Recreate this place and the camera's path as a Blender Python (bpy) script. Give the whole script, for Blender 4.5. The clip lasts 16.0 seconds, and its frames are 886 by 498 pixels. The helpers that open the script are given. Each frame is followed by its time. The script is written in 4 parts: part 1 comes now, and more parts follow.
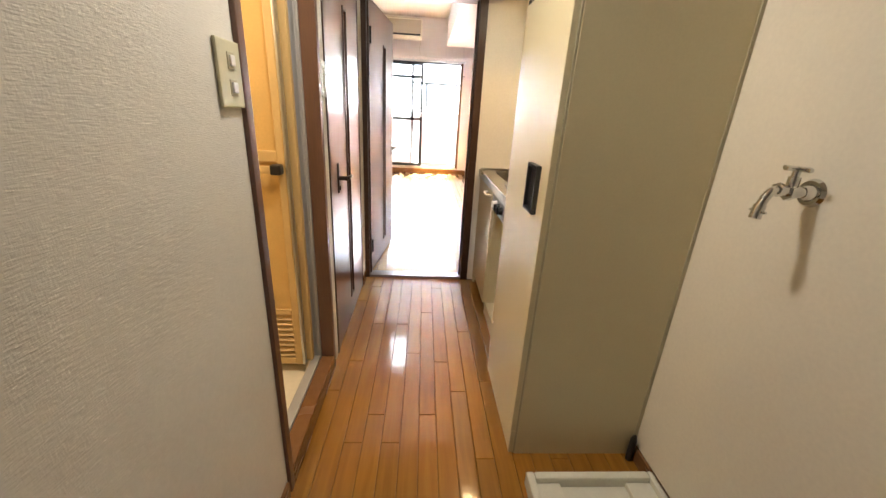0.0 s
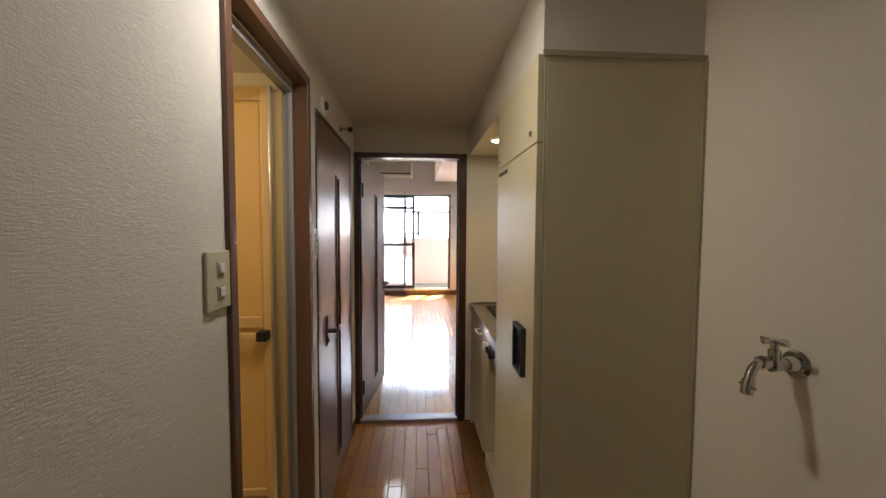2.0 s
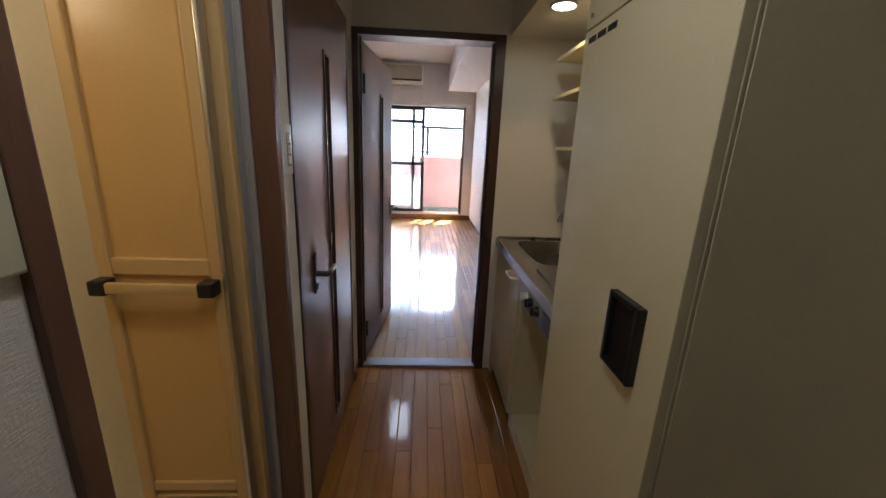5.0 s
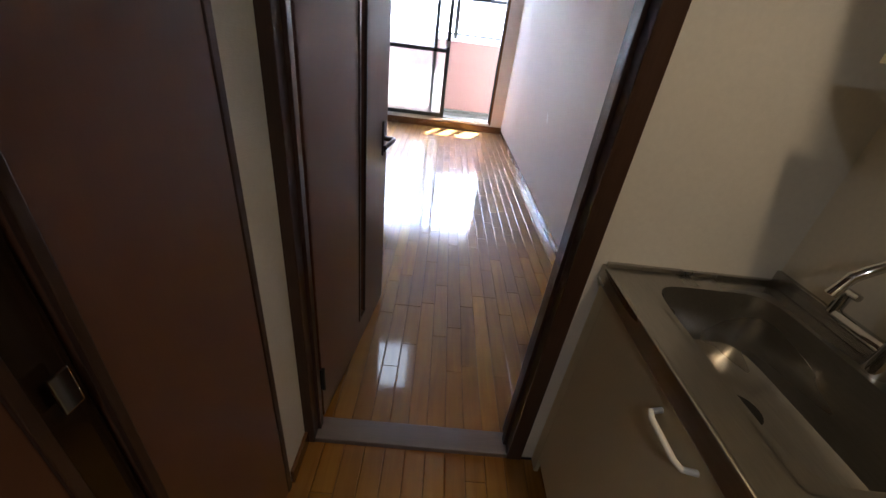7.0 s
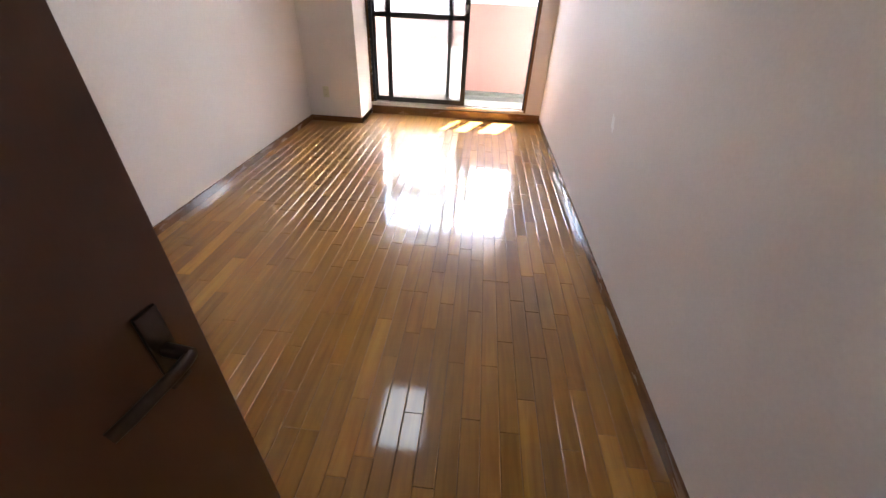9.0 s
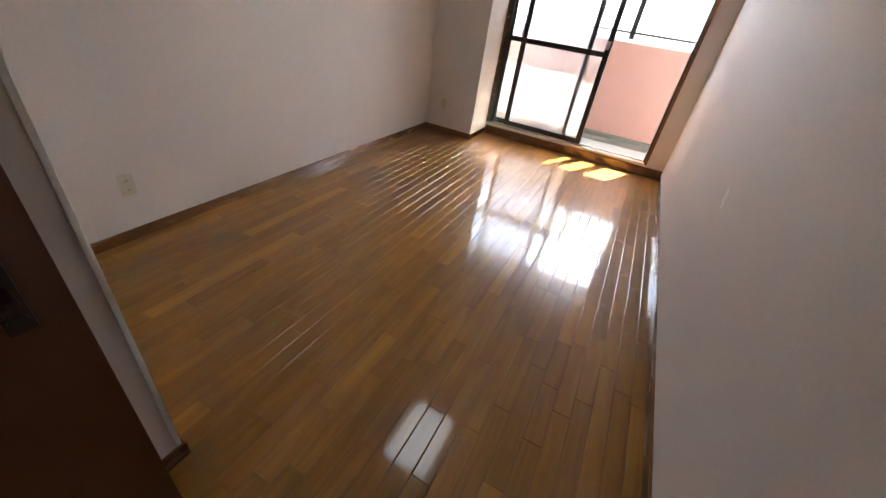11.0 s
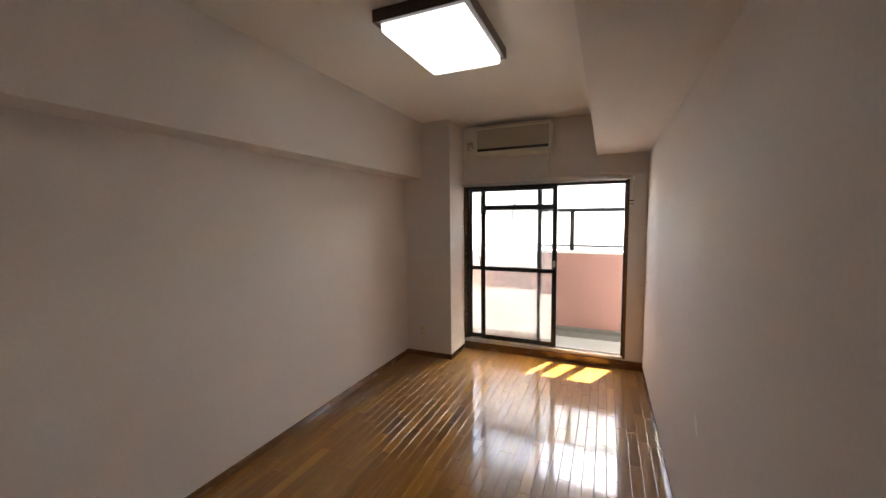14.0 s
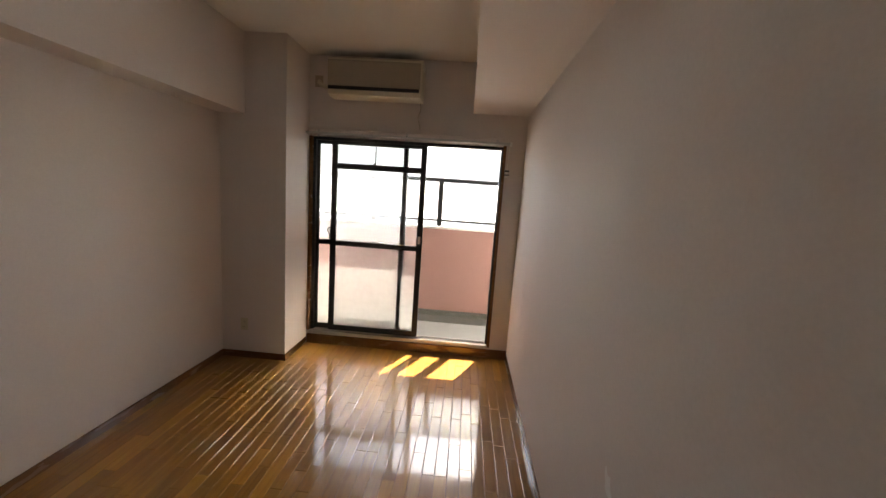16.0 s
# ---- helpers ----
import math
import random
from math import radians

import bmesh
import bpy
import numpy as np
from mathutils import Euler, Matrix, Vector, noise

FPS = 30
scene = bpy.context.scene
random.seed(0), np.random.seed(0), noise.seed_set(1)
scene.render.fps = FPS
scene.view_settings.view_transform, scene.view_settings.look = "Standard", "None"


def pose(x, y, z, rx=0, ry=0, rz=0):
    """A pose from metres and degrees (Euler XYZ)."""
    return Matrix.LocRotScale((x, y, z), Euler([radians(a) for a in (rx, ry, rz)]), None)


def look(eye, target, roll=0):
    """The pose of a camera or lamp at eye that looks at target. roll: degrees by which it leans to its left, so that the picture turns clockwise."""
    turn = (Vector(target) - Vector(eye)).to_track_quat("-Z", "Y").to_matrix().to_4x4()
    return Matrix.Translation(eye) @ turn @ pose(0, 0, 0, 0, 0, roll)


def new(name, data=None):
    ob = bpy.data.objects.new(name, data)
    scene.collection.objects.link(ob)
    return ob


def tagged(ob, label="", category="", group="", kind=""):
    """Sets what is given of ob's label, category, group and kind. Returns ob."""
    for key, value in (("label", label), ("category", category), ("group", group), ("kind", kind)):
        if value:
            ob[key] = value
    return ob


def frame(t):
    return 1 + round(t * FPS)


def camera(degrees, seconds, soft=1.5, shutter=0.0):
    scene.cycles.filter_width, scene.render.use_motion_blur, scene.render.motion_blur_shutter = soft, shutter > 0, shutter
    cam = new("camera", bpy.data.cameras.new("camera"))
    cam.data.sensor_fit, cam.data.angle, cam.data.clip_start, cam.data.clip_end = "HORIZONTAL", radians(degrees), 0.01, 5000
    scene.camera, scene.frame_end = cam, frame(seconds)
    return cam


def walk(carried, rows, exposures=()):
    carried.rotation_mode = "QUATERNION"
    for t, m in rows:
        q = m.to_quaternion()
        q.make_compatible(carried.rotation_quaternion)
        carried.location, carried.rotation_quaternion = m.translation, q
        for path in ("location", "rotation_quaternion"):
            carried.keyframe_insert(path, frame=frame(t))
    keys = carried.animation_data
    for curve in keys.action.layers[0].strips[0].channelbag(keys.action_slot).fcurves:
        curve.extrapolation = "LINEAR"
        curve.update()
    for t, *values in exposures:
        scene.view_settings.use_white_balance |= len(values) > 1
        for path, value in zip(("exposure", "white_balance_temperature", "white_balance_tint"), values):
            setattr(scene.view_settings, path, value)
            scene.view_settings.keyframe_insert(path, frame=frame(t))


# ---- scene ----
cam = camera(99.5, 16.0)

PATH = [
    (0, (0.362, -2.797, 1.278), (0.484, -0.921, 0.592), 3.2),
    (0.5, (0.370, -2.778, 1.358), (0.509, -0.830, 0.932), 1.9),
    (1, (0.382, -2.780, 1.399), (0.525, -0.801, 1.140), 1.6),
    (1.5, (0.393, -2.774, 1.429), (0.525, -0.786, 1.260), 0.7),
    (2, (0.395, -2.769, 1.450), (0.527, -0.776, 1.345), 0.3),
    (2.5, (0.406, -2.752, 1.446), (0.563, -0.762, 1.323), 1.3),
    (3, (0.398, -2.701, 1.440), (0.530, -0.709, 1.317), 1.1),
    (3.5, (0.331, -2.514, 1.432), (0.541, -0.530, 1.294), 1.3),
    (4, (0.299, -2.394, 1.411), (0.547, -0.429, 1.141), 1.9),
    (4.5, (0.320, -2.326, 1.402), (0.469, -0.366, 1.031), 1.8),
    (4.7, (0.331, -2.298, 1.398), (0.450, -0.344, 0.968), 1.7),
    (6.8, (0.322, -1.003, 1.394), (0.470, 0.750, 0.443), 8.8),
    (7, (0.312, -0.856, 1.387), (0.390, 0.871, 0.382), 7.4),
    (7.3, (0.315, -0.515, 1.395), (0.235, 1.212, 0.390), 5.9),
    (7.5, (0.279, -0.370, 1.412), (0.123, 1.333, 0.376), 5.6),
    (7.9, (0.283, -0.143, 1.404), (0.409, 1.548, 0.344), 6.5),
    (8, (0.313, -0.080, 1.401), (0.471, 1.567, 0.277), 6.5),
    (8.2, (0.376, 0.045, 1.384), (0.502, 1.602, 0.134), 6.7),
    (10.3, (0.666, 0.848, 1.413), (0.179, 2.569, 0.517), 2.8),
    (10.5, (0.726, 0.798, 1.411), (0.259, 2.489, 0.451), 6.6),
    (11, (0.769, 0.726, 1.376), (0.131, 2.27, 0.276), 9.1),
    (11.5, (0.825, 0.676, 1.352), (0.098, 2.141, 0.2), 6.6),
    (12, (0.837, 0.658, 1.325), (0.16, 1.961, -0.033), 7.0),
    (12.5, (0.817, 0.631, 1.301), (0.113, 1.858, -0.112), 8.1),
    (13, (0.808, 0.719, 1.472), (0.014, 2.246, 0.454), 4.6),
    (13.5, (0.854, 0.769, 1.697), (0.008, 2.517, 1.217), -0.2),
    (14, (0.868, 0.732, 1.789), (0.074, 2.56, 1.624), -0.6),
    (14.5, (0.849, 0.762, 1.76), (0.146, 2.625, 1.578), 1.0),
    (15, (0.817, 0.925, 1.731), (0.384, 2.865, 1.506), 4.1),
    (15.5, (0.77, 1.237, 1.714), (0.351, 3.18, 1.491), 5.3),
    (16, (0.759, 1.664, 1.687), (0.649, 3.641, 1.403), 3.9),
]
# seconds, stops, kelvin, tint
EXPOSURES = [(0.0, 6.55, 6400, 10), (0.5, 6.1, 6350, 10), (1.0, 5.7, 6400, 10), (1.5, 5.25, 6300, 10), (2.0, 5.2, 6250, 10), (3.0, 5.1, 6150, 10), (3.5, 5.0, 6000, 10), (4.5, 4.78, 5650, 10),
             (6.8, 4.6, 5450, 10), (7.0, 4.7, 5450, 10), (7.5, 5.3, 5900, 10), (8.0, 5.4, 6050, 10), (10.3, 4.28, 6450, 10), (11.0, 4.28, 6500, 10), (11.5, 4.23, 6400, 10),
             (12.5, 4.08, 6400, 10), (13.0, 4.03, 6500, 10), (13.5, 3.83, 6800, 10), (14.5, 3.66, 7100, 10), (15.0, 3.53, 7150, 10), (16.0, 3.33, 7300, 10)]
walk(cam, [(t, look(eye, target, roll)) for t, eye, target, roll in PATH], EXPOSURES)

# ---- light and exposure ----
SUN_EL, SUN_AZ = radians(50), math.atan2(0.46, 1.0)      # azimuth measured from +y towards +x
world = bpy.data.worlds.new("sky")
scene.world = world
world.use_nodes = True
wn = world.node_tree
sky = wn.nodes.new("ShaderNodeTexSky")
sky.sky_type, sky.sun_disc = "NISHITA", False
sky.sun_elevation, sky.sun_rotation = SUN_EL, SUN_AZ
sky.air_density, sky.dust_density = 1.0, 2.5
wn.links.new(sky.outputs[0], wn.nodes["Background"].inputs[0])
wn.nodes["Background"].inputs[1].default_value = 0.15


def lamp(name, kind, m, energy, color, **props):
    data = bpy.data.lights.new(name, kind)
    data.energy, data.color = energy, color
    if "size" in props:
        data.shape, data.size = props.get("shape", "DISK"), props["size"]
    if "size_y" in props:
        data.size_y = props["size_y"]
    if "radius" in props:
        data.shadow_soft_size = props["radius"]
    if "angle" in props:
        data.angle = props["angle"]
    if "spread" in props:
        data.spread = props["spread"]
    ob = new(name, data)
    ob.matrix_world = m
    return ob


sun_dir = Vector((math.sin(SUN_AZ) * math.cos(SUN_EL), math.cos(SUN_AZ) * math.cos(SUN_EL), math.sin(SUN_EL)))
lamp("sun", "SUN", look(sun_dir * 40, (0, 0, 0)), 5.0, (1.0, 0.95, 0.87), angle=radians(0.53))
lamp("hall_lamp_light", "AREA", pose(0.25, -1.75, 2.17), 0.128, (1.0, 0.93, 0.83), size=0.12)
lamp("nook_lamp_light", "AREA", pose(0.888, -0.483, 1.985), 0.05, (1.0, 0.62, 0.26), size=0.06, spread=radians(110))
lamp("bath_lamp_light", "POINT", pose(-0.85, -1.75, 1.85), 0.20, (1.0, 0.72, 0.40), radius=0.08)

# ---- materials ----


def material(name, color, rough=0.6, metal=0.0, vary=0.12, grain=60.0, patch=2.5, bump=0.1, stretch=(1, 1, 1), coat=0.0, spec=0.5, trans=0.0, bump_dist=0.001, rv=0.2):
    """Principled surface with variation at two scales: broad patches and fine grain."""
    m = bpy.data.materials.new(name)
    m.use_nodes = True
    nt = m.node_tree
    b = nt.nodes["Principled BSDF"]
    b.inputs["Roughness"].default_value = rough
    b.inputs["Metallic"].default_value = metal
    b.inputs["Coat Weight"].default_value = coat
    b.inputs["Coat Roughness"].default_value = 0.12
    b.inputs["Specular IOR Level"].default_value = spec
    b.inputs["Transmission Weight"].default_value = trans
    tc = nt.nodes.new("ShaderNodeTexCoord")
    mp = nt.nodes.new("ShaderNodeMapping")
    mp.inputs["Scale"].default_value = stretch
    nt.links.new(tc.outputs["Object"], mp.inputs[0])
    n1, n2 = nt.nodes.new("ShaderNodeTexNoise"), nt.nodes.new("ShaderNodeTexNoise")
    for n, s, d in ((n1, patch, 3), (n2, grain, 4)):
        n.inputs["Scale"].default_value, n.inputs["Detail"].default_value = s, d
        nt.links.new(mp.outputs[0], n.inputs["Vector"])
    mix = nt.nodes.new("ShaderNodeMath")
    mix.operation = "ADD"
    nt.links.new(n1.outputs[0], mix.inputs[0])
    nt.links.new(n2.outputs[0], mix.inputs[1])
    rng = nt.nodes.new("ShaderNodeMapRange")
    rng.inputs[1].default_value, rng.inputs[2].default_value = 0.6, 1.4
    rng.inputs[3].default_value, rng.inputs[4].default_value = 1 - vary, 1 + vary
    nt.links.new(mix.outputs[0], rng.inputs[0])
    hsv = nt.nodes.new("ShaderNodeHueSaturation")
    hsv.inputs["Color"].default_value = (*color, 1)
    nt.links.new(rng.outputs[0], hsv.inputs["Value"])
    nt.links.new(hsv.outputs[0], b.inputs["Base Color"])
    rr = nt.nodes.new("ShaderNodeMapRange")
    rr.inputs[1].default_value, rr.inputs[2].default_value = 0.3, 0.7
    rr.inputs[3].default_value, rr.inputs[4].default_value = rough * (1 - rv), min(1, rough * (1 + rv))
    nt.links.new(n1.outputs[0], rr.inputs[0])
    nt.links.new(rr.outputs[0], b.inputs["Roughness"])
    if bump:
        bp = nt.nodes.new("ShaderNodeBump")
        bp.inputs["Strength"].default_value, bp.inputs["Distance"].default_value = bump, bump_dist
        nt.links.new(n2.outputs[0], bp.inputs["Height"])
        nt.links.new(bp.outputs[0], b.inputs["Normal"])
    return m


def wallpaper(name, color, strength=0.5, scale=1.0):
    """Vinyl wallpaper with a woven emboss: short horizontal threads crossed by fine vertical ones."""
    m = material(name, color, rough=0.75, vary=0.05, grain=90, patch=1.3, bump=0, spec=0.25)
    nt = m.node_tree
    b = nt.nodes["Principled BSDF"]
    tc = nt.nodes.new("ShaderNodeTexCoord")
    heights = []
    for sc in ((75 * scale, 75 * scale, 560 * scale), (420 * scale, 420 * scale, 110 * scale), (40, 40, 60)):
        mp = nt.nodes.new("ShaderNodeMapping")
        mp.inputs["Scale"].default_value = sc
        n = nt.nodes.new("ShaderNodeTexNoise")
        n.inputs["Scale"].default_value, n.inputs["Detail"].default_value = 1.0, 2.0
        nt.links.new(tc.outputs["Object"], mp.inputs[0])
        nt.links.new(mp.outputs[0], n.inputs["Vector"])
        heights.append(n)
    a = nt.nodes.new("ShaderNodeMath")
    a.operation = "MULTIPLY_ADD"
    nt.links.new(heights[1].outputs[0], a.inputs[0])
    a.inputs[1].default_value = 0.4
    nt.links.new(heights[0].outputs[0], a.inputs[2])
    a2 = nt.nodes.new("ShaderNodeMath")
    a2.operation = "MULTIPLY_ADD"
    nt.links.new(heights[2].outputs[0], a2.inputs[0])
    a2.inputs[1].default_value = 0.6
    nt.links.new(a.outputs[0], a2.inputs[2])
    bp = nt.nodes.new("ShaderNodeBump")
    bp.inputs["Strength"].default_value, bp.inputs["Distance"].default_value = strength, 0.0012
    nt.links.new(a2.outputs[0], bp.inputs["Height"])
    nt.links.new(bp.outputs[0], b.inputs["Normal"])
    return m


def floor_wood(name, island=False, spread=1.0):
    """Varnished oak strips: tone from piece to piece, long grain lines, a clear coat."""
    m = bpy.data.materials.new(name)
    m.use_nodes = True
    nt = m.node_tree
    b = nt.nodes["Principled BSDF"]
    tc = nt.nodes.new("ShaderNodeTexCoord")
    if island:
        rnd = nt.nodes.new("ShaderNodeNewGeometry").outputs["Random Per Island"]
    else:
        rnd = nt.nodes.new("ShaderNodeObjectInfo").outputs["Random"]
    shift = nt.nodes.new("ShaderNodeVectorMath")
    shift.operation = "MULTIPLY_ADD"
    comb = nt.nodes.new("ShaderNodeCombineXYZ")
    for i in range(3):
        nt.links.new(rnd, comb.inputs[i])
    shift.inputs[1].default_value = (37, 53, 11)
    nt.links.new(comb.outputs[0], shift.inputs[0])
    nt.links.new(tc.outputs["Object"], shift.inputs[2])
    mp = nt.nodes.new("ShaderNodeMapping")
    mp.inputs["Scale"].default_value = (30, 2.4, 20)
    nt.links.new(shift.outputs[0], mp.inputs[0])
    n = nt.nodes.new("ShaderNodeTexNoise")
    n.inputs["Scale"].default_value, n.inputs["Detail"].default_value, n.inputs["Distortion"].default_value = 1.0, 5, 0.9
    nt.links.new(mp.outputs[0], n.inputs["Vector"])
    fine = nt.nodes.new("ShaderNodeMapping")
    fine.inputs["Scale"].default_value = (420, 9, 60)
    nt.links.new(shift.outputs[0], fine.inputs[0])
    n2 = nt.nodes.new("ShaderNodeTexNoise")
    n2.inputs["Scale"].default_value, n2.inputs["Detail"].default_value = 1.0, 3
    nt.links.new(fine.outputs[0], n2.inputs["Vector"])
    ramp = nt.nodes.new("ShaderNodeValToRGB")
    els = ramp.color_ramp.elements
    els[0].position, els[0].color = 0.28, (0.248, 0.099, 0.010, 1)
    els[1].position, els[1].color = 0.72, (0.342, 0.156, 0.018, 1)
    nt.links.new(n.outputs[0], ramp.inputs[0])
    tone = nt.nodes.new("ShaderNodeMapRange")
    tone.inputs[3].default_value, tone.inputs[4].default_value = 0.93 - 0.13 * spread, 0.93 + 0.13 * spread
    nt.links.new(rnd, tone.inputs[0])
    # about one board in seven is clearly paler
    pale = nt.nodes.new("ShaderNodeMapRange")
    pale.inputs[1].default_value, pale.inputs[2].default_value = 0.84, 0.90
    pale.inputs[3].default_value, pale.inputs[4].default_value = 0.10, 0.10 + 0.26 * spread
    nt.links.new(rnd, pale.inputs[0])
    t2 = nt.nodes.new("ShaderNodeMath")
    t2.operation = "MULTIPLY_ADD"
    nt.links.new(n2.outputs[0], t2.inputs[0])
    t2.inputs[1].default_value = -0.2
    t3 = nt.nodes.new("ShaderNodeMath")
    t3.operation = "ADD"
    nt.links.new(tone.outputs[0], t3.inputs[0])
    nt.links.new(pale.outputs[0], t3.inputs[1])
    nt.links.new(t3.outputs[0], t2.inputs[2])
    hsv = nt.nodes.new("ShaderNodeHueSaturation")
    nt.links.new(ramp.outputs[0], hsv.inputs["Color"])
    nt.links.new(t2.outputs[0], hsv.inputs["Value"])
    nt.links.new(hsv.outputs[0], b.inputs["Base Color"])
    b.inputs["Roughness"].default_value = 0.4
    b.inputs["Specular IOR Level"].default_value = 0.15
    b.inputs["Coat Weight"].default_value = 1.0
    b.inputs["Coat Roughness"].default_value = 0.085
    b.inputs["Coat IOR"].default_value = 1.74
    # slow waves in the varnish and in the boards
    wav = nt.nodes.new("ShaderNodeTexNoise")
    wav.inputs["Scale"].default_value, wav.inputs["Detail"].default_value = 9, 2
    nt.links.new(shift.outputs[0], wav.inputs["Vector"])
    bp = nt.nodes.new("ShaderNodeBump")
    bp.inputs["Strength"].default_value, bp.inputs["Distance"].default_value = 0.09, 0.002
    nt.links.new(wav.outputs[0], bp.inputs["Height"])
    bp2 = nt.nodes.new("ShaderNodeBump")
    bp2.inputs["Strength"].default_value, bp2.inputs["Distance"].default_value = 0.06, 0.0006
    nt.links.new(n2.outputs[0], bp2.inputs["Height"])
    nt.links.new(bp.outputs[0], bp2.inputs["Normal"])
    nt.links.new(bp2.outputs[0], b.inputs["Normal"])
    nt.links.new(bp.outputs[0], b.inputs["Coat Normal"])
    return m


def pane(name, tint, haze, rough=0.0, scatter=0.0, body=0.98):
    """Window glass: clear with a mirror's gloss, partly scattering (haze 0 clear to 1 milky)."""
    m = bpy.data.materials.new(name)
    m.use_nodes = True
    nt = m.node_tree
    nt.nodes.remove(nt.nodes["Principled BSDF"])
    out = nt.nodes["Material Output"]
    clear = nt.nodes.new("ShaderNodeBsdfTransparent")
    clear.inputs[0].default_value = (*tint, 1)
    milk = nt.nodes.new("ShaderNodeBsdfTranslucent")
    milk.inputs[0].default_value = (body, body, body, 1)
    ground = nt.nodes.new("ShaderNodeBsdfRefraction")
    ground.inputs["Color"].default_value = (body, body, body, 1)
    ground.inputs["Roughness"].default_value, ground.inputs["IOR"].default_value = 0.45, 1.45
    body_mix = nt.nodes.new("ShaderNodeMixShader")
    body_mix.inputs[0].default_value = scatter
    nt.links.new(milk.outputs[0], body_mix.inputs[1])
    nt.links.new(ground.outputs[0], body_mix.inputs[2])
    noise_t = nt.nodes.new("ShaderNodeTexNoise")
    noise_t.inputs["Scale"].default_value = 14
    rng = nt.nodes.new("ShaderNodeMapRange")
    rng.inputs[3].default_value, rng.inputs[4].default_value = haze * 0.92, min(1, haze * 1.08)
    nt.links.new(noise_t.outputs[0], rng.inputs[0])
    mix = nt.nodes.new("ShaderNodeMixShader")
    nt.links.new(rng.outputs[0], mix.inputs[0])
    nt.links.new(clear.outputs[0], mix.inputs[1])
    nt.links.new((body_mix if scatter else milk).outputs[0], mix.inputs[2])
    gl = nt.nodes.new("ShaderNodeBsdfGlossy")
    gl.inputs["Roughness"].default_value = rough
    fr = nt.nodes.new("ShaderNodeFresnel")
    fr.inputs[0].default_value = 1.45
    top = nt.nodes.new("ShaderNodeMixShader")
    nt.links.new(fr.outputs[0], top.inputs[0])
    nt.links.new(mix.outputs[0], top.inputs[1])
    nt.links.new(gl.outputs[0], top.inputs[2])
    nt.links.new(top.outputs[0], out.inputs[0])
    return m


def glow(name, color, strength):
    m = bpy.data.materials.new(name)
    m.use_nodes = True
    b = m.node_tree.nodes["Principled BSDF"]
    b.inputs["Base Color"].default_value = (0.9, 0.9, 0.9, 1)
    b.inputs["Emission Color"].default_value = (*color, 1)
    b.inputs["Emission Strength"].default_value = strength
    return m


WALL = wallpaper("wallpaper_cream", (0.72, 0.69, 0.63), 0.6, 0.85)
WALL_SMOOTH = wallpaper("wallpaper_cream_fine", (0.74, 0.685, 0.575), 0.35)
WALL_ROOM = wallpaper("wallpaper_offwhite", (0.69, 0.628, 0.585), 0.4)
CEIL = wallpaper("ceiling_paper", (0.78, 0.74, 0.68), 0.5, 0.5)
PLAIN = material("plaster_rough", (0.6, 0.58, 0.55), 0.8)
TRIM = material("dark_brown_trim", (0.055, 0.028, 0.018), 0.35, vary=0.2, grain=30, patch=4, stretch=(8, 8, 0.6), bump=0.15)
FRAME_B = material("brown_frame_wood", (0.135, 0.066, 0.040), 0.38, vary=0.15, grain=30, patch=4, stretch=(8, 8, 0.6), bump=0.1)
BASE = material("brown_baseboard", (0.17, 0.08, 0.032), 0.25, coat=0.35, vary=0.2, grain=25, patch=4, stretch=(1, 1, 6), bump=0.1)
LEAF = material("reddish_brown_veneer", (0.135, 0.060, 0.034), 0.3, vary=0.05, grain=60, patch=2, stretch=(4, 4, 0.25), bump=0, coat=0.25, rv=0.03)
CREAM = material("cream_laminate", (0.60, 0.54, 0.355), 0.42, vary=0.04, grain=120, patch=1.5, bump=0.05)
CREAM_EDGE = material("cream_edge_strip", (0.41, 0.37, 0.25), 0.5, vary=0.05)
GAP = material("dark_gap", (0.02, 0.018, 0.015), 0.8)
BLACK = material("black_plastic", (0.012, 0.012, 0.012), 0.35, vary=0.1, grain=200, bump=0.05)
BLACK_ALU = material("black_anodised_aluminium", (0.018, 0.02, 0.02), 0.4, vary=0.1, grain=100)
ALU = material("brushed_aluminium", (0.55, 0.55, 0.53), 0.35, metal=1.0, vary=0.1, grain=150, stretch=(1, 1, 0.1), bump=0.03)
ALU_SILL = material("aluminium_sill", (0.62, 0.60, 0.57), 0.45, metal=0.6, vary=0.1)
CHROME = material("chrome", (0.62, 0.62, 0.61), 0.07, metal=1.0, vary=0.05, bump=0)
STEEL = material("stainless_steel", (0.42, 0.41, 0.39), 0.3, metal=1.0, vary=0.12, grain=200, stretch=(1, 0.1, 1), bump=0.04)
BRONZE = material("dark_bronze", (0.10, 0.08, 0.07), 0.32, metal=0.9, vary=0.1)
IVORY = material("ivory_plastic", (0.57, 0.54, 0.38), 0.4, vary=0.03, grain=200, bump=0.03)
WHITE_PL = material("white_plastic", (0.80, 0.79, 0.76), 0.4, vary=0.03, grain=200, bump=0.03)
AC_BODY = material("aged_ac_plastic", (0.74, 0.68, 0.54), 0.45, vary=0.05, grain=150, bump=0.03)
AC_GRILLE = material("ac_grille_brown", (0.46, 0.39, 0.29), 0.5, vary=0.06)
PAN = material("drain_pan_plastic", (0.70, 0.69, 0.60), 0.35, vary=0.05, grain=80, patch=4)
BATHP = material("bath_door_panel", (0.66, 0.42, 0.14), 0.35, vary=0.06, grain=150, bump=0.08)
BATHF = material("bath_door_frame_resin", (0.62, 0.42, 0.17), 0.4, vary=0.05)
